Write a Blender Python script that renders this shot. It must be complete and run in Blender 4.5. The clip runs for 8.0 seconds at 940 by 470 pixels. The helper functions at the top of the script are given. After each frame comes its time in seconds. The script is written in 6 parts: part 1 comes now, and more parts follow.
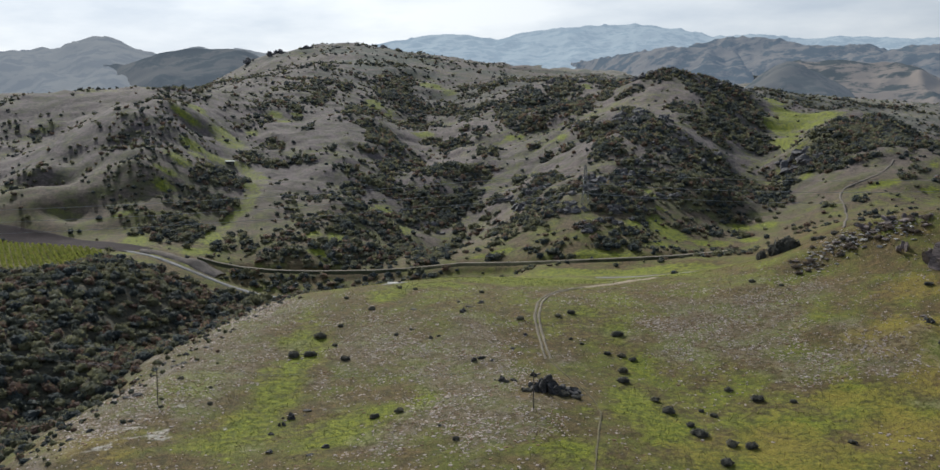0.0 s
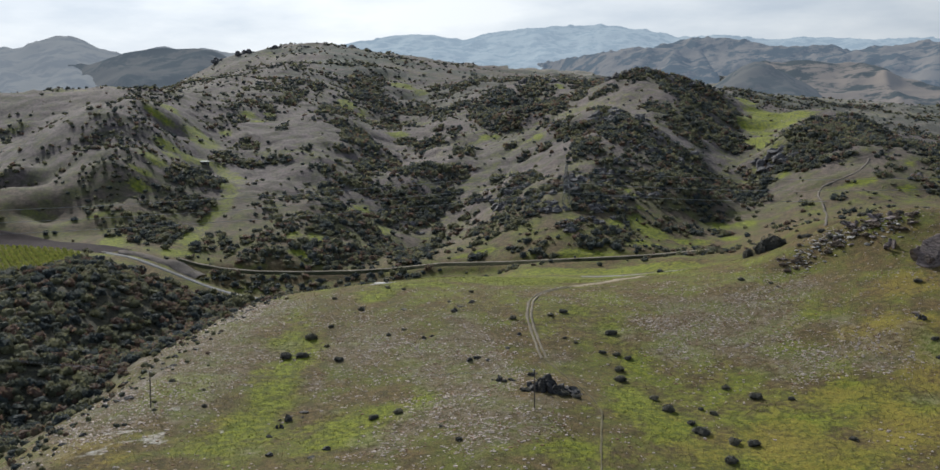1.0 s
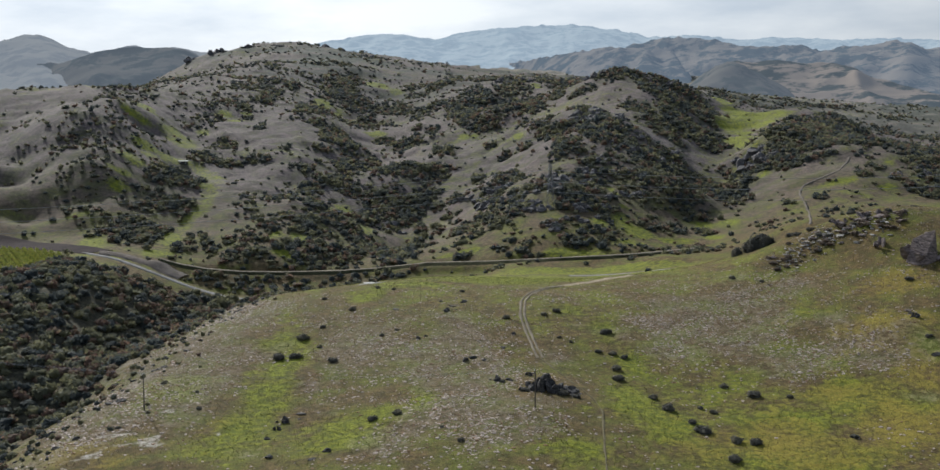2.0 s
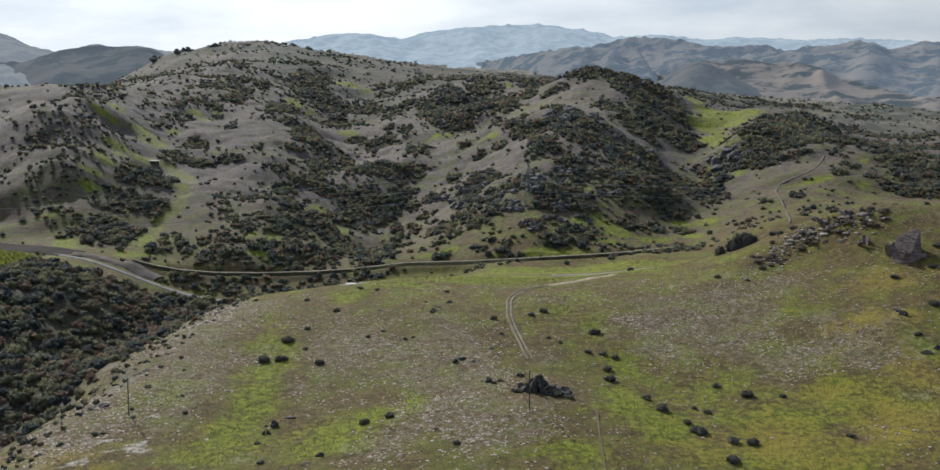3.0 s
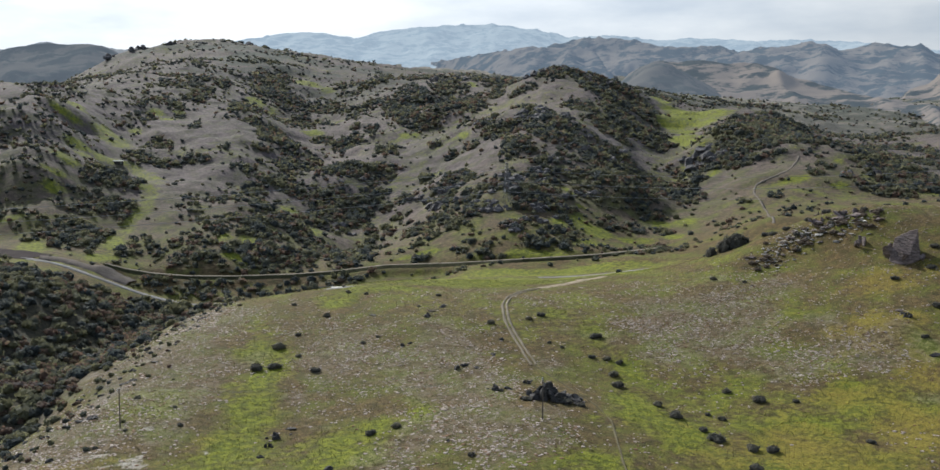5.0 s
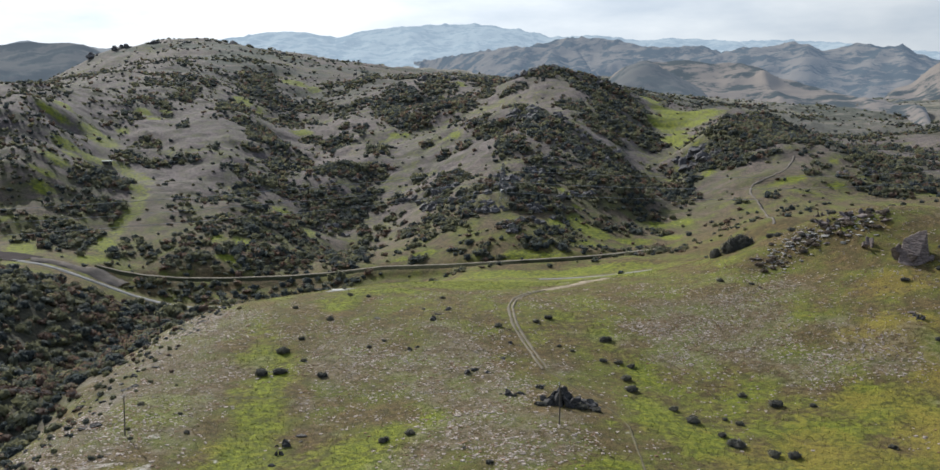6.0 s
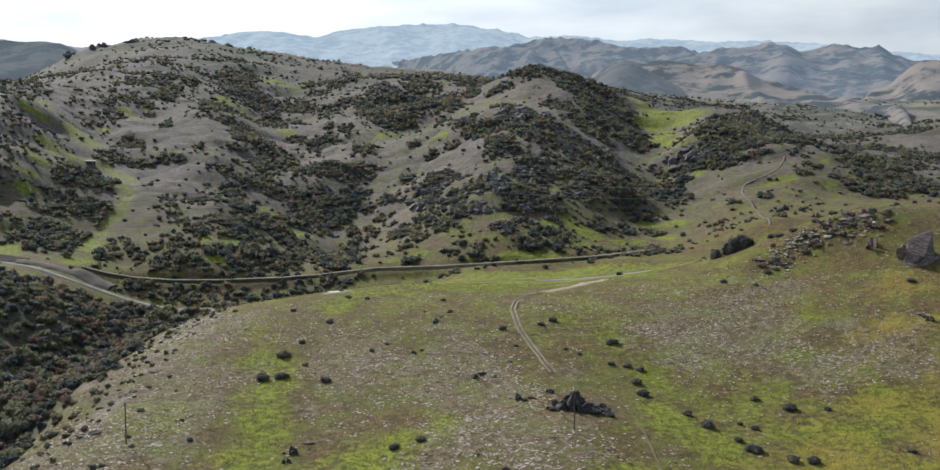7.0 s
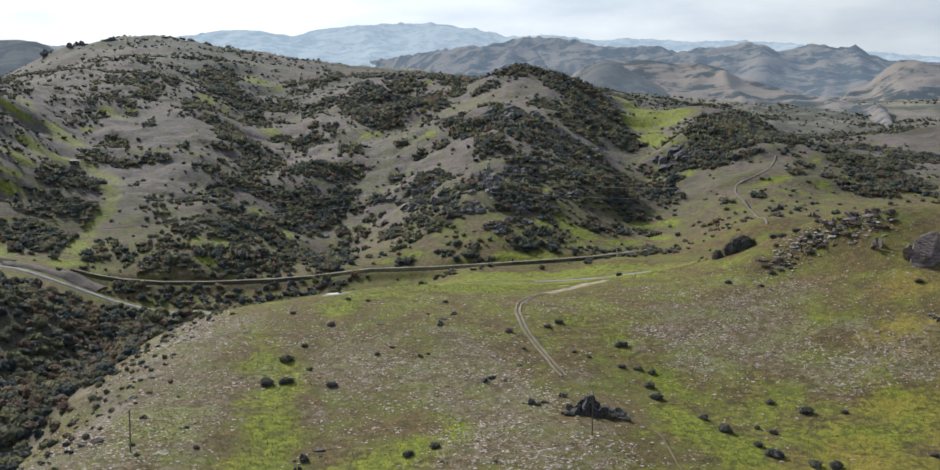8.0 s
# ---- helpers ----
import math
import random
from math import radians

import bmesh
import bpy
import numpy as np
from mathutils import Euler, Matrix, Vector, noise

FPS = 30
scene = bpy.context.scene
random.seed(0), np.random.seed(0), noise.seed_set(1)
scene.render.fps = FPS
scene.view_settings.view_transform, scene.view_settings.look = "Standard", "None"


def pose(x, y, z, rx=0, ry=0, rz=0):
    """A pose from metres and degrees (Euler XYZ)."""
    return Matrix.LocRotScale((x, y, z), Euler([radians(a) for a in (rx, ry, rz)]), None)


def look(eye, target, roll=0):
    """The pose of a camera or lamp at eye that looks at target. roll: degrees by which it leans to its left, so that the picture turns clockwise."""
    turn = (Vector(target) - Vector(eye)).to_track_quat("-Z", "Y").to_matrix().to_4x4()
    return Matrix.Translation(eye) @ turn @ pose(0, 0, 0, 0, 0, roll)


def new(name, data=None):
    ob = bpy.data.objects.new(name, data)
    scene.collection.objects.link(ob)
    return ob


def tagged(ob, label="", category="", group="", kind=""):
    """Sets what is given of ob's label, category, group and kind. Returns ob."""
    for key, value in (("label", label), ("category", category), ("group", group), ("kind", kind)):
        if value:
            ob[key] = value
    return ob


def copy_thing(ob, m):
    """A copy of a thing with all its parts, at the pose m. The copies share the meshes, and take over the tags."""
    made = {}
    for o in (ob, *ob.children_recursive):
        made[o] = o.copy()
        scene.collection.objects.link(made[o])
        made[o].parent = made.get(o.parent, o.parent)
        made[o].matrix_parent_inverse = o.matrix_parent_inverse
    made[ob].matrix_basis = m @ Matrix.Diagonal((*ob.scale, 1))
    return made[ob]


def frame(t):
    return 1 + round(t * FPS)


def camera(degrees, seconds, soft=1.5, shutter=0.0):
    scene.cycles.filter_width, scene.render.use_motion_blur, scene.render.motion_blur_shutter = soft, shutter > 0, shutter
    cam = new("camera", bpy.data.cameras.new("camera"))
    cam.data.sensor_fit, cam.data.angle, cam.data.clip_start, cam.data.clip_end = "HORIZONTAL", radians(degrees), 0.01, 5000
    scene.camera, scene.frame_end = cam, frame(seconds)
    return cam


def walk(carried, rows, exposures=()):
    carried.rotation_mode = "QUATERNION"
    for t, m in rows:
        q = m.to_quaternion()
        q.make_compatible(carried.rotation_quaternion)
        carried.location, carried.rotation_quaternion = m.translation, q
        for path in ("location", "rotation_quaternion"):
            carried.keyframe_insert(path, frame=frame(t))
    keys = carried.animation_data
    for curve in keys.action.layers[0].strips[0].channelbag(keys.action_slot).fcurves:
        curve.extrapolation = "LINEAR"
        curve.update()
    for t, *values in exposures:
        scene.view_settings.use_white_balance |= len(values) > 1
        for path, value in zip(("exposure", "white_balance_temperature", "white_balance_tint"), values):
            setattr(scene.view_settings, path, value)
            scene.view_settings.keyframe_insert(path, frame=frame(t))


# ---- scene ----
cam = camera(45.93, 8.0)
PATH = [
    (0, pose(0.00, 0.00, 70.00, 84.500, -0.000, 0.000)),
    (0.5, pose(-4.35, 0.99, 69.76, 84.514, 0.000, -0.918)),
    (1, pose(-8.36, 2.05, 69.45, 84.523, 0.069, -1.823)),
    (1.5, pose(-11.97, 2.93, 69.25, 84.522, 0.064, -2.550)),
    (3, pose(-21.58, 8.56, 68.76, 84.488, 0.113, -5.168)),
    (3.5, pose(-24.70, 10.61, 68.74, 84.478, 0.078, -5.984)),
    (4, pose(-27.79, 13.68, 68.57, 84.487, 0.068, -6.668)),
    (4.5, pose(-30.76, 16.48, 68.54, 84.494, 0.063, -7.185)),
    (6, pose(-40.82, 25.95, 68.60, 84.474, 0.015, -8.656)),
    (6.5, pose(-44.12, 29.38, 68.39, 84.489, -0.010, -9.195)),
    (7, pose(-47.71, 33.03, 68.31, 84.483, -0.038, -9.883)),
    (7.5, pose(-51.24, 36.51, 68.25, 84.470, -0.035, -10.524)),
    (8, pose(-54.94, 40.20, 68.17, 84.456, -0.049, -11.125)),
]
walk(cam, PATH, exposures=[(0, 0.20, 5980, 8), (3.5, 0.32, 5980, 8), (8, 0.53, 5980, 8)])

# ---- sky and sun ----
SUN_TURN, SUN_RISE = -24.0, 32.5  # degrees from the view's first direction, and above the horizon
world = bpy.data.worlds.new("sky")
scene.world = world
world.use_nodes = True
wn, wl = world.node_tree.nodes, world.node_tree.links
wn.clear()
sky = wn.new("ShaderNodeTexSky")
sky.sky_type, sky.sun_disc = "NISHITA", False
sky.sun_elevation, sky.sun_rotation = radians(SUN_RISE), radians(SUN_TURN)
sky.air_density, sky.dust_density = 1.0, 2.5
sky_bg = wn.new("ShaderNodeBackground")
sky_bg.inputs["Strength"].default_value = 0.10
wl.new(sky.outputs["Color"], sky_bg.inputs["Color"])
where = wn.new("ShaderNodeTexCoord")
flat = wn.new("ShaderNodeMapping")
flat.inputs["Scale"].default_value = (1.6, 1.6, 6.0)
wl.new(where.outputs["Generated"], flat.inputs["Vector"])
cloud = wn.new("ShaderNodeTexNoise")
cloud.inputs["Scale"].default_value, cloud.inputs["Detail"].default_value, cloud.inputs["Roughness"].default_value = 2.2, 7.0, 0.55
wl.new(flat.outputs["Vector"], cloud.inputs["Vector"])
shape = wn.new("ShaderNodeValToRGB")
shape.color_ramp.elements[0].position, shape.color_ramp.elements[1].position = 0.34, 0.62
shape.color_ramp.elements[0].color, shape.color_ramp.elements[1].color = (0.56, 0.63, 0.72, 1), (1.0, 1.0, 0.99, 1)
wl.new(cloud.outputs["Fac"], shape.inputs["Fac"])
# the cloud is brightest round the sun and greyer away from it
sunward = wn.new("ShaderNodeVectorMath")
sunward.operation = "DOT_PRODUCT"
sunward.inputs[1].default_value = (math.sin(radians(SUN_TURN)) * math.cos(radians(SUN_RISE)), math.cos(radians(SUN_TURN)) * math.cos(radians(SUN_RISE)), math.sin(radians(SUN_RISE)))
wl.new(where.outputs["Generated"], sunward.inputs[0])
silver = wn.new("ShaderNodeMapRange")
silver.inputs["From Min"].default_value, silver.inputs["From Max"].default_value = 0.55, 0.92
silver.inputs["To Min"].default_value, silver.inputs["To Max"].default_value = 0.66, 1.10
wl.new(sunward.outputs["Value"], silver.inputs["Value"])
cloud_bg = wn.new("ShaderNodeBackground")
cloud_bg.inputs["Strength"].default_value = 0.85
lit_cloud = wn.new("ShaderNodeVectorMath")
lit_cloud.operation = "SCALE"
wl.new(shape.outputs["Color"], lit_cloud.inputs[0])
wl.new(silver.outputs["Result"], lit_cloud.inputs["Scale"])
wl.new(lit_cloud.outputs["Vector"], cloud_bg.inputs["Color"])
cover = wn.new("ShaderNodeMixShader")
# the cloud lies in a bank round the horizon and thins to open sky overhead
split = wn.new("ShaderNodeSeparateXYZ")
wl.new(where.outputs["Generated"], split.inputs["Vector"])
bank = wn.new("ShaderNodeMapRange")
bank.inputs["From Min"].default_value, bank.inputs["From Max"].default_value = 0.14, 0.50
bank.inputs["To Min"].default_value, bank.inputs["To Max"].default_value = 0.92, 0.22
wl.new(split.outputs["Z"], bank.inputs["Value"])
wl.new(bank.outputs["Result"], cover.inputs["Fac"])
wl.new(sky_bg.outputs["Background"], cover.inputs[1])
wl.new(cloud_bg.outputs["Background"], cover.inputs[2])
out = wn.new("ShaderNodeOutputWorld")
wl.new(cover.outputs["Shader"], out.inputs["Surface"])

sun = new("sun", bpy.data.lights.new("sun", "SUN"))
sun.data.energy, sun.data.angle, sun.data.color = 4.4, radians(0.6), (1.0, 0.94, 0.85)
toward = Vector((math.sin(radians(SUN_TURN)) * math.cos(radians(SUN_RISE)), math.cos(radians(SUN_TURN)) * math.cos(radians(SUN_RISE)), math.sin(radians(SUN_RISE))))
sun.matrix_world = look(toward * 500, (0, 0, 0))


# ---- materials ----
def material(name, rough=0.9):
    m = bpy.data.materials.new(name)
    m.use_nodes = True
    b = m.node_tree.nodes["Principled BSDF"]
    b.inputs["Roughness"].default_value = rough
    b.inputs["Specular IOR Level"].default_value = 0.25
    return m, m.node_tree, b


def haze_sheen(b, weight):
    """Bluish sheen for backlit hairs and dry blades, also standing in for haze."""
    b.inputs["Sheen Weight"].default_value, b.inputs["Sheen Roughness"].default_value = weight, 0.5
    b.inputs["Sheen Tint"].default_value = (0.80, 0.90, 1.0, 1)


def noise_node(nt, scale, detail=4.0, rough=0.55, coords=None):
    n = nt.nodes.new("ShaderNodeTexNoise")
    n.inputs["Scale"].default_value, n.inputs["Detail"].default_value, n.inputs["Roughness"].default_value = scale, detail, rough
    nt.links.new((coords or place(nt)), n.inputs["Vector"])
    return n.outputs["Fac"]


def place(nt):
    n = nt.nodes.get("place")
    if n is None:
        n = nt.nodes.new("ShaderNodeNewGeometry")
        n.name = "place"
    return n.outputs["Position"]


def calc(nt, kind, a, b=0.0, clamp=False):
    n = nt.nodes.new("ShaderNodeMath")
    n.operation, n.use_clamp = kind, clamp
    for k, v in enumerate((a, b)):
        if isinstance(v, (int, float)):
            n.inputs[k].default_value = v
        else:
            nt.links.new(v, n.inputs[k])
    return n.outputs[0]


def between(nt, value, low, high):
    n = nt.nodes.new("ShaderNodeMapRange")
    n.interpolation_type = "SMOOTHSTEP"
    n.inputs["From Min"].default_value, n.inputs["From Max"].default_value = low, high
    nt.links.new(value, n.inputs["Value"])
    return n.outputs["Result"]


def blend(nt, fac, a, b):
    n = nt.nodes.new("ShaderNodeMix")
    n.data_type = "RGBA"
    for socket, v in ((n.inputs[0], fac), (n.inputs[6], a), (n.inputs[7], b)):
        if isinstance(v, (int, float)):
            socket.default_value = v
        elif isinstance(v, tuple):
            socket.default_value = (*v, 1)
        else:
            nt.links.new(v, socket)
    return n.outputs[2]


def relief(nt, bsdf, value, distance, strength=0.6):
    n = nt.nodes.new("ShaderNodeBump")
    n.inputs["Strength"].default_value, n.inputs["Distance"].default_value = strength, distance
    nt.links.new(value, n.inputs["Height"])
    nt.links.new(n.outputs["Normal"], bsdf.inputs["Normal"])


def attribute(nt, name):
    n = nt.nodes.new("ShaderNodeAttribute")
    n.attribute_name = name
    return n


def ground_material():
    m, nt, b = material("tussock_ground", 0.95)
    haze_sheen(b, 0.015)
    b.inputs["Specular IOR Level"].default_value = 0.08
    grain, clump, patch, wide = noise_node(nt, 2.4, 6, 0.75), noise_node(nt, 0.55, 4), noise_node(nt, 0.09, 5), noise_node(nt, 0.012, 5)
    cov = attribute(nt, "cover")
    sep = nt.nodes.new("ShaderNodeSeparateColor")
    nt.links.new(cov.outputs["Color"], sep.inputs["Color"])
    green, ochre, pale, stone = sep.outputs[0], sep.outputs[1], sep.outputs[2], cov.outputs["Alpha"]
    heath = attribute(nt, "heath").outputs["Fac"]
    turf = blend(nt, between(nt, clump, 0.3, 0.7), (0.060, 0.043, 0.018), (0.128, 0.092, 0.036))
    tussock = noise_node(nt, 0.24, 6, 0.72)
    turf = blend(nt, between(nt, patch, 0.4, 0.65), turf, (0.094, 0.098, 0.019))
    turf = blend(nt, calc(nt, "MULTIPLY", between(nt, tussock, 0.50, 0.62), 0.55), turf, (0.046, 0.046, 0.015))
    turf = blend(nt, calc(nt, "MULTIPLY", between(nt, tussock, 0.45, 0.35), 0.45), turf, (0.150, 0.098, 0.042))
    moor = blend(nt, between(nt, clump, 0.3, 0.7), (0.074, 0.060, 0.056), (0.142, 0.116, 0.108))
    moor = blend(nt, calc(nt, "MULTIPLY", between(nt, patch, 0.40, 0.62), 0.8), moor, (0.070, 0.070, 0.040))
    moor = blend(nt, calc(nt, "MULTIPLY", between(nt, wide, 0.45, 0.65), 0.6), moor, (0.150, 0.123, 0.110))
    moor = blend(nt, calc(nt, "MULTIPLY", between(nt, tussock, 0.50, 0.62), 0.75), moor, (0.052, 0.047, 0.040))
    moor = blend(nt, calc(nt, "MULTIPLY", between(nt, tussock, 0.44, 0.34), 0.5), moor, (0.175, 0.145, 0.130))
    dry = blend(nt, heath, turf, moor)
    # far straw grass, with a little grey haze put into its colour
    straw = blend(nt, between(nt, noise_node(nt, 0.03, 5), 0.35, 0.65), (0.100, 0.096, 0.080), (0.190, 0.172, 0.142))
    dry = blend(nt, attribute(nt, "straw").outputs["Fac"], dry, straw)
    lush = blend(nt, between(nt, clump, 0.35, 0.65), (0.080, 0.100, 0.011), (0.178, 0.192, 0.017))
    broken = calc(nt, "ADD", green, calc(nt, "MULTIPLY", calc(nt, "SUBTRACT", calc(nt, "ADD", clump, patch), 1.0), 1.3))
    col = blend(nt, calc(nt, "MULTIPLY", between(nt, broken, 0.1, 1.0), 0.92), dry, lush)
    rust = calc(nt, "ADD", ochre, calc(nt, "MULTIPLY", calc(nt, "SUBTRACT", calc(nt, "ADD", clump, patch), 1.0), 1.5))
    col = blend(nt, calc(nt, "MULTIPLY", between(nt, rust, 0.2, 1.15), 0.8), col, blend(nt, grain, (0.135, 0.092, 0.026), (0.270, 0.215, 0.030)))
    scree = calc(nt, "ADD", stone, calc(nt, "MULTIPLY", calc(nt, "SUBTRACT", clump, 0.5), 1.6))
    col = blend(nt, calc(nt, "MULTIPLY", between(nt, scree, 0.2, 1.1), 0.8), col, blend(nt, grain, (0.120, 0.100, 0.080), (0.235, 0.204, 0.168)))
    dust = calc(nt, "ADD", pale, calc(nt, "MULTIPLY", calc(nt, "SUBTRACT", clump, 0.5), 0.9))
    col = blend(nt, between(nt, dust, 0.35, 0.75), col, blend(nt, grain, (0.27, 0.245, 0.20), (0.42, 0.39, 0.34)))
    # scrub of the far hills, its dark tone lightened for haze
    col = blend(nt, calc(nt, "MULTIPLY", attribute(nt, "distance_scrub").outputs["Fac"], between(nt, noise_node(nt, 0.05, 5), 0.38, 0.52)), col, (0.062, 0.068, 0.052))
    # darker colour for the ground where scrub is dense
    thicket_floor = blend(nt, between(nt, clump, 0.35, 0.65), (0.036, 0.034, 0.026), (0.078, 0.070, 0.042))
    col = blend(nt, between(nt, calc(nt, "ADD", attribute(nt, "undergrowth").outputs["Fac"], calc(nt, "MULTIPLY", calc(nt, "SUBTRACT", clump, 0.5), 0.8)), 0.38, 0.85), col, thicket_floor)
    shade = nt.nodes.new("ShaderNodeMapRange")
    shade.inputs["From Min"].default_value, shade.inputs["From Max"].default_value = 0.28, 0.72
    shade.inputs["To Min"].default_value, shade.inputs["To Max"].default_value = 0.18, 1.92
    nt.links.new(grain, shade.inputs["Value"])
    mul = nt.nodes.new("ShaderNodeVectorMath")
    mul.operation = "SCALE"
    nt.links.new(col, mul.inputs[0])
    nt.links.new(shade.outputs["Result"], mul.inputs["Scale"])
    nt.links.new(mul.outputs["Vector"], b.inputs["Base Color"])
    relief(nt, b, calc(nt, "ADD", calc(nt, "MULTIPLY", grain, 0.5), calc(nt, "MULTIPLY", clump, 0.5)), 0.6, 0.5)
    return m


def leaf_material(name, dark, light, brown):
    """Foliage coloured by the point attribute 'hue', let through a little light."""
    m, nt, b = material(name, 0.85)
    haze_sheen(b, 0.03)
    hue = attribute(nt, "hue").outputs["Fac"]
    speck = noise_node(nt, 3.0, 2)
    col = blend(nt, between(nt, hue, 0.1, 0.75), dark, light)
    col = blend(nt, between(nt, hue, 0.80, 0.97), col, brown)
    col = blend(nt, calc(nt, "MULTIPLY", speck, 0.35), col, tuple(0.6 * c for c in dark))
    nt.links.new(col, b.inputs["Base Color"])
    through_leaf = nt.nodes.new("ShaderNodeBsdfTranslucent")
    nt.links.new(col, through_leaf.inputs["Color"])
    mix = nt.nodes.new("ShaderNodeMixShader")
    mix.inputs["Fac"].default_value = 0.48
    nt.links.new(b.outputs["BSDF"], mix.inputs[1])
    nt.links.new(through_leaf.outputs["BSDF"], mix.inputs[2])
    nt.links.new(mix.outputs["Shader"], nt.nodes["Material Output"].inputs["Surface"])
    return m


def rock_material(name, dark, light, lichen):
    m, nt, b = material(name, 0.9)
    layer = nt.nodes.new("ShaderNodeMapping")
    layer.inputs["Scale"].default_value = (0.35, 0.35, 1.6)
    layer.inputs["Rotation"].default_value = (0.5, 0.25, 0.0)
    nt.links.new(place(nt), layer.inputs["Vector"])
    bands = noise_node(nt, 1.4, 6, 0.65, layer.outputs["Vector"])
    spots = noise_node(nt, 2.2, 4)
    col = blend(nt, between(nt, bands, 0.35, 0.68), dark, light)
    col = blend(nt, calc(nt, "MULTIPLY", between(nt, spots, 0.52, 0.66), 0.6), col, lichen)
    nt.links.new(col, b.inputs["Base Color"])
    relief(nt, b, bands, 0.5, 0.8)
    return m


def earth_material(name, a, c, scale=1.5):
    m, nt, b = material(name, 0.95)
    b.inputs["Specular IOR Level"].default_value = 0.05
    fine, broad = noise_node(nt, scale * 3, 4), noise_node(nt, scale * 0.15, 4)
    col = blend(nt, between(nt, fine, 0.3, 0.7), a, c)
    col = blend(nt, calc(nt, "MULTIPLY", between(nt, broad, 0.4, 0.65), 0.5), col, tuple(0.6 * v for v in a))
    nt.links.new(col, b.inputs["Base Color"])
    relief(nt, b, fine, 0.15, 0.7)
    return m


def plain_material(name, colour, rough=0.6, metal=0.0, wear=0.25):
    m, nt, b = material(name, rough)
    b.inputs["Metallic"].default_value = metal
    stain = noise_node(nt, 4.0, 5)
    nt.links.new(blend(nt, calc(nt, "MULTIPLY", stain, 2 * wear), colour, tuple(0.5 * c for c in colour)), b.inputs["Base Color"])
    return m


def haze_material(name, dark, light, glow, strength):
    """A far backdrop range; kilometres of bright air are imitated by a faint glow."""
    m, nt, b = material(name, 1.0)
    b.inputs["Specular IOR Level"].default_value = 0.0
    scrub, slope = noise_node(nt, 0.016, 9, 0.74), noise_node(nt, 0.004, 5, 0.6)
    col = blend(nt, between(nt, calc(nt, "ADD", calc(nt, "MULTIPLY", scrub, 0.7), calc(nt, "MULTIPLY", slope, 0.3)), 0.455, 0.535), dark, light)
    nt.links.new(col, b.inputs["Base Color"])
    # haze put in as emission over the whole range
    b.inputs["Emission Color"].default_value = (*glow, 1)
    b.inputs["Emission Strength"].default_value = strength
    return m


MAT_GROUND = ground_material()
MAT_SHRUB = leaf_material("hill_scrub_leaves", (0.072, 0.085, 0.082), (0.205, 0.198, 0.104), (0.185, 0.118, 0.085))
MAT_BUSH = leaf_material("near_shrub_leaves", (0.120, 0.116, 0.098), (0.190, 0.180, 0.130), (0.180, 0.132, 0.100))
MAT_GRASS = leaf_material("tussock_blades", (0.120, 0.130, 0.030), (0.220, 0.200, 0.070), (0.210, 0.150, 0.085))
MAT_VINE = leaf_material("vine_leaves", (0.120, 0.150, 0.030), (0.270, 0.270, 0.060), (0.240, 0.180, 0.070))
MAT_STEM = plain_material("shrub_stems", (0.075, 0.058, 0.042), 0.9)
MAT_ROCK = rock_material("dark_schist", (0.026, 0.025, 0.025), (0.085, 0.079, 0.075), (0.115, 0.110, 0.092))
MAT_ROCK_BROWN = rock_material("brown_schist", (0.075, 0.058, 0.053), (0.230, 0.182, 0.165), (0.210, 0.185, 0.155))
MAT_CRAG = rock_material("grey_schist", (0.050, 0.048, 0.050), (0.165, 0.155, 0.152), (0.130, 0.125, 0.110))
MAT_ROCK_PALE = rock_material("pale_schist", (0.200, 0.180, 0.155), (0.520, 0.490, 0.440), (0.300, 0.290, 0.250))
MAT_MAT = rock_material("cushion_plants", (0.230, 0.188, 0.158), (0.470, 0.398, 0.348), (0.260, 0.205, 0.155))
MAT_HERB = rock_material("rusty_herbs", (0.110, 0.062, 0.034), (0.235, 0.140, 0.078), (0.120, 0.100, 0.040))
MAT_FAINT = earth_material("faint_rut_dirt", (0.100, 0.088, 0.048), (0.172, 0.150, 0.092))
MAT_ROAD = earth_material("road_gravel", (0.200, 0.193, 0.178), (0.300, 0.290, 0.272))
MAT_TRACK = earth_material("track_dust", (0.185, 0.160, 0.122), (0.300, 0.262, 0.205))
MAT_SAND = earth_material("sandy_dirt", (0.250, 0.205, 0.145), (0.370, 0.310, 0.225))
MAT_RUT = earth_material("rut_dust", (0.158, 0.136, 0.098), (0.268, 0.232, 0.174))
MAT_HILL_TRACK = earth_material("hill_track_dirt", (0.120, 0.104, 0.086), (0.195, 0.171, 0.142))
MAT_SOIL = earth_material("turned_soil", (0.022, 0.016, 0.016), (0.042, 0.031, 0.031), 0.8)
MAT_BANK = earth_material("gravel_bank", (0.105, 0.088, 0.074), (0.205, 0.178, 0.150))
# grass, with the bank's shade partly put into its dark colour
MAT_RACE_BANK = earth_material("shaded_grassy_bank", (0.036, 0.038, 0.020), (0.075, 0.072, 0.036))
MAT_WOOD = plain_material("weathered_pole_wood", (0.120, 0.100, 0.082), 0.85)
MAT_STEEL = plain_material("galvanised_steel", (0.200, 0.205, 0.210), 0.55, 0.6)
MAT_GLASSY = plain_material("white_insulator", (0.750, 0.760, 0.740), 0.25, 0.0, 0.1)
MAT_WIRE = plain_material("aluminium_wire", (0.480, 0.480, 0.470), 0.45, 0.7)
MAT_CONCRETE = plain_material("pale_concrete", (0.520, 0.500, 0.450), 0.85)
MAT_PAINT = plain_material("dark_car_paint", (0.020, 0.024, 0.032), 0.25, 0.3, 0.1)
MAT_TYRE = plain_material("tyre_rubber", (0.015, 0.015, 0.015), 0.9)
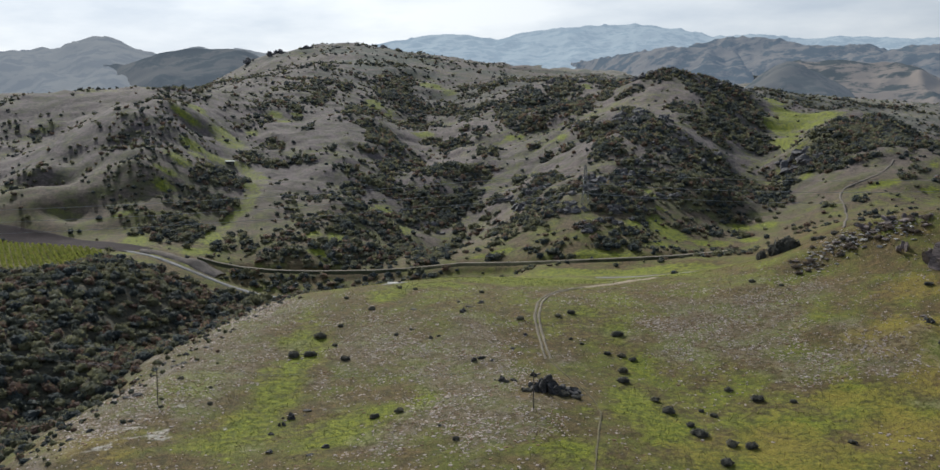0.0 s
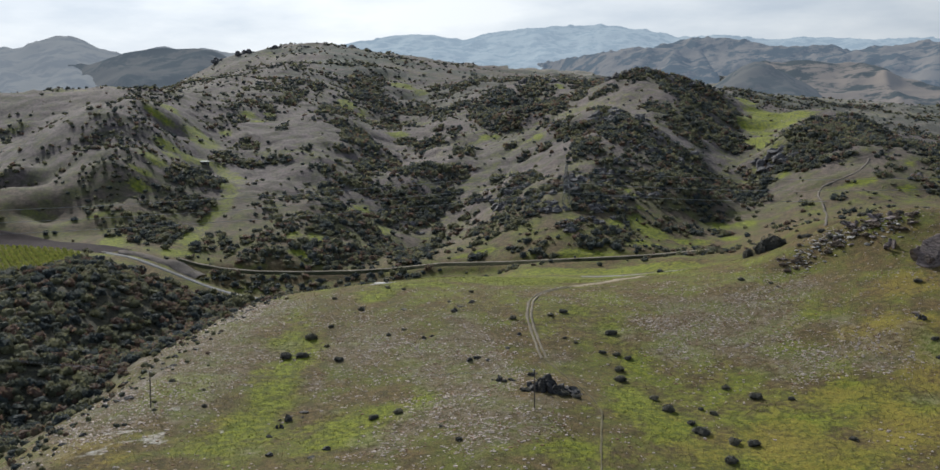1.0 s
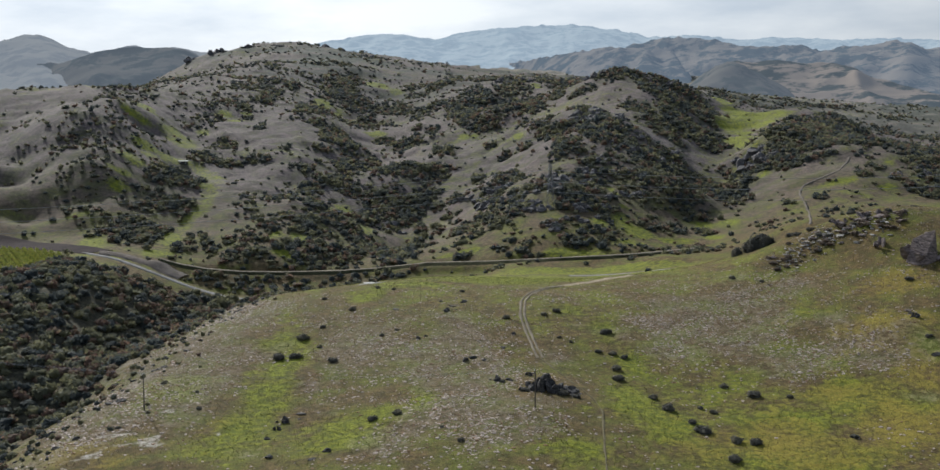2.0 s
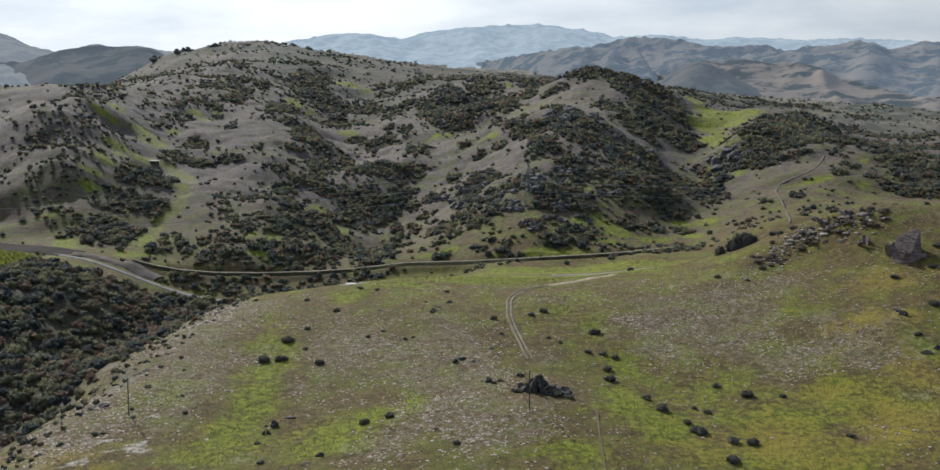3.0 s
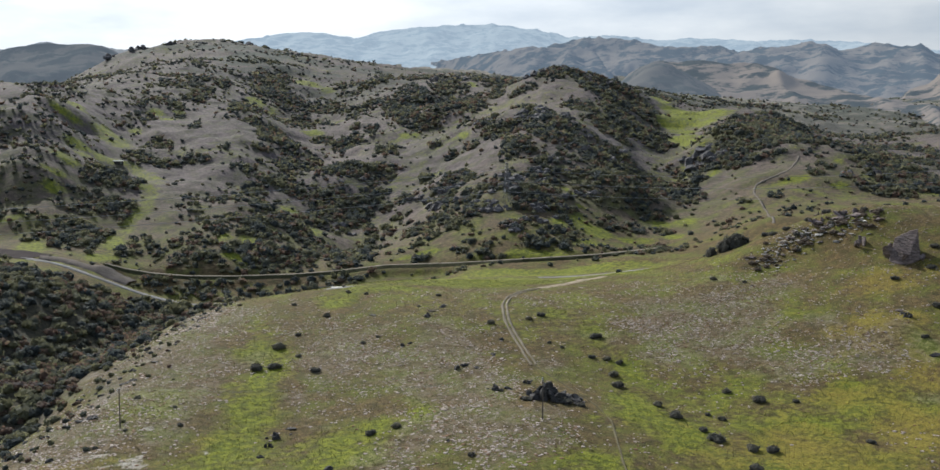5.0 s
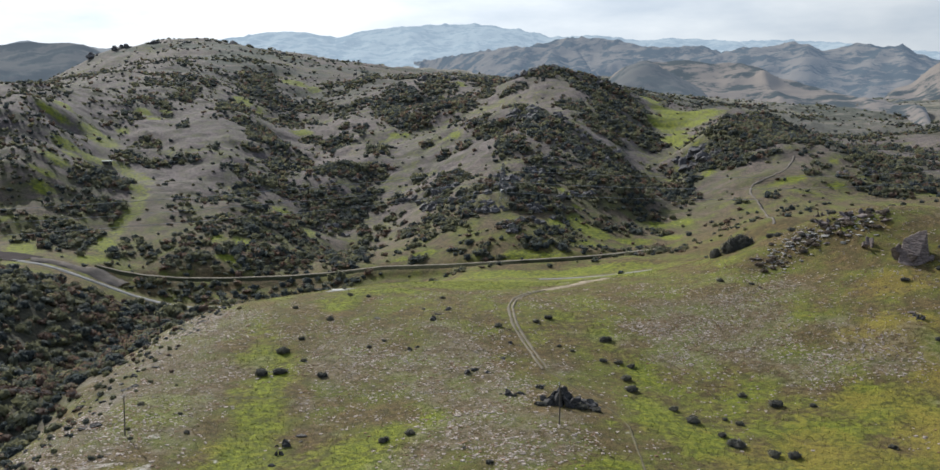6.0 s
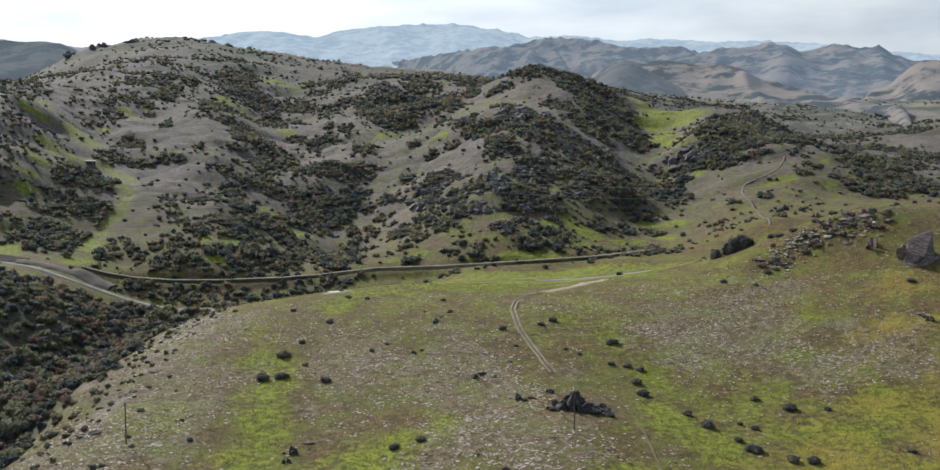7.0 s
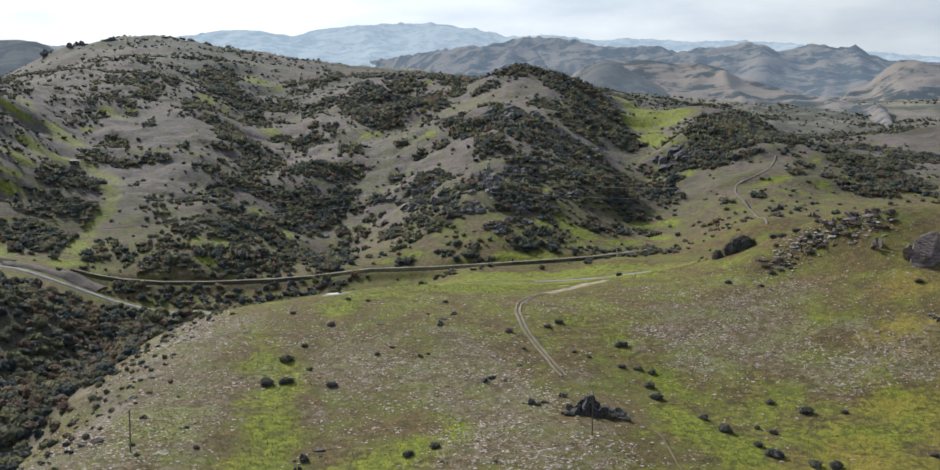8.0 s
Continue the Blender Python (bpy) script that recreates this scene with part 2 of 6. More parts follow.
MAT_PANE = plain_material("dark_window_glass", (0.030, 0.038, 0.045), 0.08, 0.0, 0.05)
MAT_LAMP = plain_material("lamp_lens", (0.550, 0.530, 0.500), 0.2, 0.0, 0.05)
MAT_TIN = plain_material("pale_green_sheet_iron", (0.170, 0.200, 0.165), 0.5, 0.2)
MAT_BOARD = plain_material("dark_shed_boards", (0.055, 0.050, 0.040), 0.85)
# last number: strength of the glow that stands in for haze
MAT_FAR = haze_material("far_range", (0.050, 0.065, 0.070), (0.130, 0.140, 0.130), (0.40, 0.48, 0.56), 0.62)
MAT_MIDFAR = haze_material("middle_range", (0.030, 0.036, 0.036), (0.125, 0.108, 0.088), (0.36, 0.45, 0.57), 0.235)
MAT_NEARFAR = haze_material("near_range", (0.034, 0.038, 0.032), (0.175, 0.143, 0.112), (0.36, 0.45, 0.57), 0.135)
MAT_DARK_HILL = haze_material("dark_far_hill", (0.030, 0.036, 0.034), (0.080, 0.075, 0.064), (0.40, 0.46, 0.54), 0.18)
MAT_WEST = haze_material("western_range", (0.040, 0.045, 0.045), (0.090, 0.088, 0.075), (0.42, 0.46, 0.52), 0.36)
# ---- the lie of the land: ridges and creeks as lines through (x, y, height) ----
FOREGROUND = [
    (-52, 445, 3), (-66, 409, 7.5), (-75, 370, 5.5), (-84, 335, 2), (-93, 300, -2), (-101, 260, -7), (-112, 200, -16), (-83, 409, 2.5), (-91, 370, 0.5),
    (-99, 335, -3), (-107, 300, -8), (-115, 262, -13), (-27, 404, 13), (15, 410, 12.5), (52, 425, 11.2), (80, 439, 12), (20, 440, 11.2), (-8, 425, 12.6),
    (104, 446, 13.5), (-2, 354, 11.8), (23, 366, 13.2), (19, 277, 3.6), (15, 262, 2.6), (12, 225, -2), (8, 150, -12), (0, 60, -22), (-46, 274, -3.2),
    (-52, 323, 2.6), (-41, 349, 6.8), (-33, 367, 10),
]
SLOPES = [
    (44, 328, 8.2), (42, 294, 2.4), (50, 273, -0.2), (61, 252, -2.5), (70, 200, -9), (80, 120, -18), (74, 280, 0.8), (88, 250, -1.8), (100, 300, 7),
    (95, 335, 12), (95, 372, 18), (88, 400, 16.5), (120, 404, 26.5), (134, 391, 34.3), (151, 391, 40), (160, 390, 41), (180, 393, 40.6), (215, 405, 38.5),
    (280, 410, 37), (400, 400, 40), (148, 350, 26.5), (131, 311, 14.8), (135, 285, 8), (190, 330, 27), (180, 260, 10), (250, 300, 24), (180, 150, -6),
]
GULLIES = [
    (160, 450, 21), (128, 455, 16), (100, 468, 10), (62, 476, 6.5), (20, 500, 2.5), (-20, 505, -3), (-55, 492, -7), (-85, 468, -9), (-126, 325, -20),
    (-140, 260, -27), (-170, 150, -38), (-138, 408, 0), (-146, 365, -2), (-165, 320, -4), (-200, 260, -8), (-155, 440, 9), (-190, 400, 7),
]
ROAD_SHELF = [
    (-64, 468, -5), (-80, 480, -3.6), (-150, 516, 11.5), (-185, 528, 13), (-240, 545, 14), (-152, 470, 11.5), (-165, 512, 12), (-203, 500, 11), (-240, 520, 12.5),
    (-300, 520, 12), (-218, 560, 14), (-300, 585, 15), (-22, 529, 2.6), (30, 496, 8.6), (72, 499, 9.2), (99, 484, 12.6),
]
MAIN_HILL = [
    (132, 928, 98), (185, 885, 98), (238, 978, 104), (258, 1000, 95), (50, 838, 62), (60, 950, 85),
]
WEST_SPUR = [
    (-112, 830, 64), (-132, 1094, 104), (-171, 978, 92), (-230, 860, 86), (-253, 930, 103),
]
CRAG_VALLEY = [
    (252, 920, 79), (280, 985, 86), (308, 1000, 88), (255, 770, 74), (300, 808, 78), (307, 900, 85), (168, 496, 28.5), (324, 600, 34), 
    (200, 460, 27), (260, 500, 30),
]
WEST_HILLS = [
    (-300, 680, 28), (-214, 590, 19), (-300, 800, 62), (-280, 760, 60), (-380, 760, 52), (-385, 900, 90), (-460, 900, 96), (-313, 1700, 180), (-240, 1700, 191),
    (-205, 1705, 193), (-150, 1950, 209), (-83, 1850, 185), (-27, 1729, 170), (13, 1550, 146), (-672, 1600, 85), (-486, 1700, 95), (-365, 1500, 108), (-267, 1300, 125),
    (-240, 1080, 96), (-340, 1150, 90), (-480, 1200, 80),
]
MOUNTAINS = [
    (-1090, 2600, 110), (-824, 2600, 120), (-640, 2600, 130), (-478, 2600, 150), (-800, 2100, 100), (-300, 2300, 190), (0, 2200, 150),
]
EAST_PLAINS = [
    (380, 1400, 118), (460, 1400, 106), (520, 1000, 60), (592, 1000, 70), (855, 1861, 102), (1000, 1600, 110), (870, 2166, 130),
    (1257, 2339, 140), (1262, 2000, 125), (1012, 2758, 190), (1462, 2300, 150), (500, 2000, 120), (300, 1700, 128), (700, 700, 40), (900, 1100, 85), (800, 400, 40),
]
FAR = [
    (-2600, 4000, 330), (0, 3600, 260), (900, 3600, 230), (2600, 3600, 240), (-2600, 1800, 140), (2600, 1500, 120), (-1500, 600, 30), (-900, 800, 60), (1500, 600, 60),
    (-2500, -400, -40), (2500, -400, -20), (0, -300, -45), (-600, -100, -45), (600, -100, -20), (-500, 300, -5), (500, 200, 20), (0, 4900, 300), (-2600, 4900, 300),
    (2600, 4900, 300),
]
GULLY_SLOPES = [
    (121, 377, 21.6), (115, 385, 23.9), (-129, 388, -9.8), (-117, 397, -12), (-132, 401, -4.2), (-127, 411, -8.1), (-68, 415, 7.2), (-116, 419, -10.1), (-109, 430, -10.2),
    (-131, 432, -1.1), (-121, 433, -6), (-142, 441, 7.1), (-101, 445, -9.6), (-123, 454, -0.2), (-136, 462, 6.1), (-109, 462, -6.5), (-117, 471, -2.9),
    (-89, 492, -6.1),
]
BLUFF_FOOT = [
    (-214, 564, 17.6), (-163, 567, 17.9), (-200, 569, 16.8), (-184, 572, 16.4), (-137, 577, 14.7), (-213, 577, 22.2), (-179, 587, 26.3),
    (-157, 588, 20), (-229, 596, 33.1), (-167, 599, 25.4), (-134, 603, 17.1), (-144, 615, 23.9), (-129, 618, 20.6), (-244, 624, 37.6), (-187, 631, 44),
    (-166, 631, 32.9),
]
BLUFF = [
    (-244, 641, 28.1), (-192, 642, 51.5), (-163, 650, 38.5), (-230, 655, 42.6), (-257, 659, 47.8), (-133, 673, 35.5), (-195, 677, 58.1), (-250, 679, 47.2), (-163, 689, 45.4),
    (-265, 702, 54.9), (-189, 711, 61.3), (-154, 712, 39.5), (-150, 728, 44), (-215, 732, 80.8), (-166, 746, 51.1), (-173, 752, 56.8),
]
WEST_SHOULDER = [
    (-196, 762, 71.9), (-249, 765, 81), (-192, 776, 66.9), (-136, 792, 54.3), (-210, 794, 89), (-149, 811, 55.3), (-193, 827, 77.2), (-184, 838, 70.1), (-202, 840, 85.9),
    (-176, 845, 68.2), (-126, 858, 67.4), (-311, 861, 81.2), (-307, 871, 86.3), (-171, 889, 75.1), (-336, 898, 94.2), (-168, 921, 80.6), (-146, 931, 74.8), (-188, 935, 90.4),
    (-325, 945, 102.4), (-157, 948, 83.1), (-353, 948, 99.5),
]
WEST_HEAD = [
    (-149, 1003, 92.1), (-119, 1029, 92.7), (-146, 1035, 96.2), (-161, 1052, 103.9), (-207, 1076, 101.5), (-72, 1118, 89.8), (-227, 1132, 112.2), (-139, 1165, 117.3), (-178, 1188, 118.2),
    (-220, 1190, 124.8), (-125, 1218, 118.7), (-110, 1256, 113.4), (-84, 1261, 108.5), (-179, 1305, 139.8), (-100, 1314, 123.9), (-217, 1393, 149.2), (-101, 1487, 155.2),
]
SPUR_FOOT = [
    (-108, 504, -1.9), (-110, 545, 7.5), (-78, 547, 8.9), (-97, 549, 9.8), (-56, 549, 3.5), (-62, 560, 9.1), (-48, 562, 6.3), (-86, 578, 15.9), (-40, 582, 6.9),
    (-82, 591, 19), (-71, 596, 18.3), (-24, 607, 2.6), (-103, 611, 20.9), (-113, 615, 23.7), (-30, 620, 8.8), (-63, 623, 22.4), (-76, 634, 28.4), (-110, 640, 28.3),
]
SPUR_SIDES = [
    (-37, 646, 12.2), (-108, 684, 36.4), (-20, 685, 19.7), (-38, 695, 24.2), (-52, 698, 26.5), (-30, 715, 31), (-61, 718, 34.4), (-85, 722, 43.8), (-23, 724, 38),
    (-36, 734, 37.9), (-73, 736, 41.4), (-66, 758, 44.9), (-96, 772, 54.5), (-47, 785, 39.6), (-55, 799, 45.6), (-56, 818, 50.2), (-69, 821, 57.5), (-81, 870, 66.5),
    (-31, 901, 54.1), (-50, 902, 54.3), (-93, 933, 83), (-21, 944, 61.1),
]
CREEK_FOOT = [
    (40, 509, 9.3), (48, 523, 14.9), (26, 528, 10.3), (57, 538, 20.4), (5, 544, 9), (22, 548, 12.9), (42, 568, 24), (34, 575, 22.2), (14, 598, 13.8),
    (57, 599, 35.3), (43, 599, 29.4), (-11, 616, 1.3), (43, 633, 34.6), (55, 634, 40.1), (29, 645, 25.3), (-7, 647, 10.1), (0, 655, 12.6), (11, 657, 16),
]
CREEK_SIDES = [
    (16, 677, 24.9), (41, 680, 39.5), (5, 686, 21), (-16, 700, 27.7), (-1, 709, 27.1), (-14, 718, 34.1), (6, 734, 34.4), (20, 738, 37.2), (33, 755, 46.3),
    (-6, 763, 44.4), (51, 769, 54.5), (44, 792, 54.9),
]
CREEK_HEAD = [
    (10, 816, 51.3), (5, 843, 56.3), (-8, 879, 50.2), (41, 881, 59.3), (52, 896, 63.5), (14, 900, 63.5), (4, 971, 73.5), (31, 984, 79.1), (-28, 1054, 71.5),
    (-42, 1055, 66.5), (43, 1066, 93.8), (53, 1129, 106.3), (-10, 1131, 81), (-50, 1177, 83.4), (-5, 1239, 98.3), (9, 1288, 106.8), (-35, 1298, 99.7), (42, 1299, 122.9),
    (24, 1300, 119.8), (-20, 1315, 105.4), (-61, 1422, 128.9),
]
HILL_FOOT = [
    (71, 513, 11.4), (120, 516, 10.4), (81, 521, 14.6), (62, 523, 14.7), (116, 542, 12.3), (120, 552, 15.8), (88, 561, 22.6), (135, 561, 14.7), (67, 571, 28.2),
    (105, 573, 22), (79, 586, 33.4), (139, 591, 21.2), (68, 594, 36.4), (113, 594, 29.3), (109, 612, 35.2), (127, 613, 38.4), (142, 614, 31.5),
]
HILL_FRONT = [
    (103, 625, 37.6), (124, 625, 42.9), (84, 628, 41.3), (94, 629, 41.2), (71, 654, 45.1), (106, 656, 51.9), (91, 671, 53.8), (85, 678, 57), (71, 681, 51.4),
    (105, 693, 63.5), (142, 699, 51.9), (137, 710, 58.7), (61, 722, 53), (100, 733, 68.2), (124, 744, 75.9), (92, 763, 63.9), (99, 783, 77.8),
]
HILL_CREST = [
    (125, 819, 81), (112, 824, 85), (97, 829, 76.3), (90, 840, 70.3), (79, 893, 72.1), (69, 901, 66.2), (114, 956, 91.2), (127, 958, 101.1), (101, 973, 91.4),
    (72, 1049, 85.1), (102, 1053, 95.5), (92, 1104, 103.8), (131, 1185, 120), (103, 1191, 120.2),
]
HILL_FLANK = [
    (198, 692, 39.6), (182, 694, 33.9), (207, 707, 46.8), (177, 725, 44.6), (173, 734, 49.8), (204, 748, 46.9), (164, 754, 59.9), (198, 762, 51.6), (150, 764, 68.1),
    (179, 830, 81.1), (195, 839, 76.4), (156, 840, 84.1), (176, 855, 88.6), (153, 859, 88.7), (202, 922, 97.9), (185, 949, 115.1), (163, 961, 118), (208, 971, 113.8),
]
HILL_BACK = [
    (213, 786, 57.6), (221, 848, 66), (213, 860, 75.3), (235, 881, 77.7), (227, 937, 90.8),
]
CRAG_FOOT = [
    (222, 573, 35.3), (184, 580, 29), (156, 604, 21.5), (215, 621, 43.8), (186, 643, 29.3), (177, 648, 25.2), (210, 651, 44.4), (221, 659, 49.7), (217, 681, 53.1),
    (219, 719, 66.2),
]
CRAG = [
    (242, 568, 33), (249, 585, 39.4), (274, 585, 38.2), (244, 608, 45.7), (286, 630, 49.6), (241, 633, 49.7), (278, 638, 53.5), (236, 650, 53.7), (250, 655, 58.9),
    (249, 692, 62.4), (227, 701, 63.2), (294, 771, 69.7), (286, 844, 77.2), (315, 866, 81.9), (587, 1130, 49.2), (593, 1222, 58.3), (557, 1302, 75.2),
]
EAST_VALLEY = [(345, 690, 36), (330, 725, 43), (332, 765, 47), (350, 820, 49), (372, 880, 52), (405, 950, 54), (455, 1036, 54), (425, 750, 37), (410, 810, 42), (440, 900, 47), (490, 950, 49), (395, 1100, 68), (410, 1250, 82)]
LINES = np.array(EAST_VALLEY + FOREGROUND + SLOPES + GULLIES + ROAD_SHELF + MAIN_HILL + WEST_SPUR + CRAG_VALLEY + WEST_HILLS + MOUNTAINS + EAST_PLAINS + FAR + GULLY_SLOPES + BLUFF_FOOT + BLUFF + WEST_SHOULDER + WEST_HEAD + SPUR_FOOT + SPUR_SIDES + CREEK_FOOT + CREEK_SIDES + CREEK_HEAD + HILL_FOOT + HILL_FRONT + HILL_CREST + HILL_FLANK + HILL_BACK + CRAG_FOOT + CRAG, float)


def radial(d2):
    return np.sqrt(d2 + 9.0 ** 2)


def relief_weights():
    p = LINES[:, :2]
    a = radial(((p[:, None] - p[None]) ** 2).sum(-1))
    n = len(p)
    m = np.zeros((n + 3, n + 3))
    m[:n, :n] = a - np.eye(n) * 1.8
    m[:n, n], m[:n, n + 1:] = 1, p / 1000
    m[n, :n], m[n + 1:, :n] = 1, (p / 1000).T
    return np.linalg.solve(m, np.concatenate([LINES[:, 2], np.zeros(3)]))


RELIEF = relief_weights()


def hash2(i, j, seed):
    h = (i * 374761393 + j * 668265263 + seed * 974634221) & 0x7FFFFFFF
    h = ((h ^ (h >> 13)) * 1274126177) & 0x7FFFFFFF
    return ((h ^ (h >> 16)) & 0xFFFF) / 65535.0


def value_noise(x, y, seed=0):
    """Smooth lattice noise, 0 to 1."""
    i, j = np.floor(x).astype(np.int64), np.floor(y).astype(np.int64)
    u, v = x - i, y - j
    u, v = u * u * u * (u * (6 * u - 15) + 10), v * v * v * (v * (6 * v - 15) + 10)
    return ((hash2(i, j, seed) * (1 - u) + hash2(i + 1, j, seed) * u) * (1 - v)
            + (hash2(i, j + 1, seed) * (1 - u) + hash2(i + 1, j + 1, seed) * u) * v)


def fbm(x, y, size, octaves=4, seed=0):
    """Fractal noise about zero, within -0.5 to 0.5."""
    total, amp, norm = 0.0, 1.0, 0.0
    c, s = 0.8, 0.6
    x, y = np.asarray(x, float) / size, np.asarray(y, float) / size
    for k in range(octaves):
        total = total + amp * (value_noise(x, y, seed + 17 * k) - 0.5)
        norm += amp
        amp *= 0.5
        x, y = 2.03 * (c * x - s * y), 2.03 * (s * x + c * y)
    return total / norm


def smooth(a, b, x):
    t = np.clip((np.asarray(x, float) - a) / (b - a), 0, 1)
    return t * t * (3 - 2 * t)


def along(x, y, line):
    """Distance from a line through plan points, and how far along it (0 to 1)."""
    best, where = np.full(np.shape(x), 1e9), np.zeros(np.shape(x))
    n = len(line) - 1
    for k in range(n):
        (ax, ay), (bx, by) = line[k][:2], line[k + 1][:2]
        dx, dy = bx - ax, by - ay
        t = np.clip(((x - ax) * dx + (y - ay) * dy) / (dx * dx + dy * dy), 0, 1)
        d = np.hypot(x - ax - t * dx, y - ay - t * dy)
        where = np.where(d < best, (k + t) / n, where)
        best = np.minimum(best, d)
    return best, where


def base_height(x, y, with_gap=False):
    """The land between its ridge and creek lines; with_gap: also how far the nearest node is."""
    x, y = np.atleast_1d(np.asarray(x, float)), np.atleast_1d(np.asarray(y, float))
    z, away = np.empty(x.shape), np.empty(x.shape)
    fx, fy, fz, fa = x.ravel(), y.ravel(), z.ravel(), away.ravel()
    n = len(LINES)
    for a in range(0, len(fx), 20000):
        px, py = fx[a:a + 20000], fy[a:a + 20000]
        d2 = (px[:, None] - LINES[:, 0]) ** 2 + (py[:, None] - LINES[:, 1]) ** 2
        fa[a:a + 20000] = np.sqrt(d2.min(1))
        fz[a:a + 20000] = radial(d2) @ RELIEF[:n] + RELIEF[n] + RELIEF[n + 1] * px / 1000 + RELIEF[n + 2] * py / 1000
    return (fz.reshape(x.shape), fa.reshape(x.shape)) if with_gap else fz.reshape(x.shape)


def height(x, y):
    x, y = np.atleast_1d(np.asarray(x, float)), np.atleast_1d(np.asarray(y, float))
    z, gap = base_height(x, y, True)
    free = smooth(8, 45, gap)
    hills = smooth(520, 640, y) * smooth(0, 40, z)
    far = smooth(1300, 2200, y) * (1 - 0.6 * smooth(300, 600, np.abs(x)))
    z = z + fbm(x, y, 120, 4, 3) * 11 * hills * free + fbm(x, y, 300, 5, 9) * 45 * far * smooth(30, 160, gap) + (0.45 - 2 * np.abs(fbm(x, y, 200, 5, 14))) * 42 * far * smooth(20, 140, gap)
    # spurs and gullies that run down towards the valley
    sx, sy = x + 0.22 * y, 0.22 * y
    spurs = 0.5 - 2.2 * np.abs(fbm(sx, sy, 52, 3, 31)) + 0.3 * fbm(sx, sy, 20, 3, 37)
    z = z + (spurs - 0.2) * 7 * (1 - 0.5 * smooth(800, 1000, y)) * hills * (1 - 0.6 * far) * smooth(3, 26, gap)
    # crags and hummocks
    knobs = smooth(0.05, 0.28, fbm(x, y, 26, 3, 29))
    z = z + knobs * 1.5 * hills * (1 - far)
    z = z + fbm(x, y, 14, 4, 5) * (0.7 + 1.3 * hills) + fbm(x, y, 3.0, 2, 8) * 0.25
    return z


# ---- where what grows: ellipses of the plan (x, y, half width, half depth) ----
GREEN = [(-50, 321, 8, 35), (-51, 293, 8, 26), (-57, 266, 8, 19), (-32, 262, 8, 15), (-21, 267, 7, 12), (-12, 277, 6, 11), (-74, 297, 6, 14), (44, 330, 8, 21), (47, 305, 8, 17), (43, 278, 9, 21), (47, 259, 12, 20), (21, 240, 8, 10), (64, 251, 9, 14),
         (9, 411, 29, 14), (-13, 400, 17, 9), (128, 297, 6, 12), (37, 352, 8, 11), (-30, 382, 7, 9), (30, 427, 50, 20), (5, 425, 40, 16), (50, 436, 45, 14), (75, 432, 30, 14), (108, 446, 22, 24), (80, 262, 16, 16), (100, 270, 20, 18), (70, 240, 22, 16)]
GREEN_HILLS_FOOT = [
    (62, 510, 17, 8), (95, 530, 9, 8), (4, 537, 7, 4), (15, 539, 9, 5), (-133, 542, 8, 8), (125, 544, 8, 9), (-168, 545, 9, 23), (114, 545, 7, 7),
    (138, 545, 7, 13), (-76, 548, 6, 4), (102, 550, 10, 12), (82, 556, 5, 7), (95, 558, 7, 11), (-133, 572, 7, 15), (-69, 574, 7, 8), (-81, 575, 5, 8),
    (154, 578, 6, 9), (142, 579, 6, 5), (241, 581, 6, 4), (101, 584, 4, 5), (-185, 587, 8, 4), (224, 595, 10, 7), (99, 607, 3, 12), (-132, 611, 5, 9),
]
GREEN_HILLS_LOWER = [
    (260, 621, 5, 8), (-37, 630, 7, 15), (-131, 632, 4, 7), (-175, 632, 8, 8), (-178, 648, 9, 5), (-61, 656, 7, 13), (200, 664, 5, 7), (-133, 666, 5, 7),
    (-52, 671, 7, 9), (-177, 674, 9, 8), (-132, 703, 9, 7), (-181, 724, 8, 7), (-168, 730, 12, 7), (223, 772, 10, 40), (-167, 785, 13, 18), (65, 786, 8, 13),
    (-202, 787, 13, 9), (59, 787, 4, 6), (-179, 807, 11, 18), (-202, 824, 8, 19), (-166, 849, 7, 12), (240, 861, 11, 37), (260, 864, 14, 33), (32, 892, 7, 15),
]
GREEN_HILLS_MIDDLE = [
    (280, 895, 12, 44), (41, 897, 5, 10), (264, 907, 17, 70), (-151, 918, 8, 24), (-162, 932, 8, 19), (-148, 949, 10, 9), (-41, 954, 10, 9), (279, 1025, 8, 39),
    (-79, 1066, 8, 42), (-94, 1092, 11, 42), (-100, 1110, 7, 13), (119, 1132, 6, 16), (-25, 1340, 10, 12), (-46, 1370, 15, 28),
]
GREEN_HILLS_SADDLE = [(240, 852, 13, 42), (228, 803, 8, 24), (252, 885, 18, 36)]
GREEN_HILLS = GREEN_HILLS_SADDLE + GREEN_HILLS_FOOT + GREEN_HILLS_LOWER + GREEN_HILLS_MIDDLE
OCHRE = [(72, 246, 24, 16), (102, 262, 16, 20), (118, 281, 12, 22), (136, 340, 17, 14), (120, 311, 14, 16), (-90, 262, 16, 14)]
STONY = [(-76, 320, 16, 60), (-90, 280, 16, 30), (-70, 380, 16, 34), (-30, 330, 20, 30), (2, 300, 18, 45), (8, 255, 16, 22), (85, 345, 30, 26), (70, 320, 26, 24), (110, 300, 18, 20), (-20, 250, 10, 14), (91, 351, 15, 11), (92, 326, 16, 13), (96, 298, 14, 15), (76, 315, 12, 17), (-7, 303, 13, 19), (-3, 266, 11, 20), (61, 338, 9, 11)]
CHALK = [(-84, 268, 6, 2.2), (-78, 262, 6, 1.8), (-88, 256, 6, 2), (-76, 282, 3, 2), (66, 424, 8, 4)]
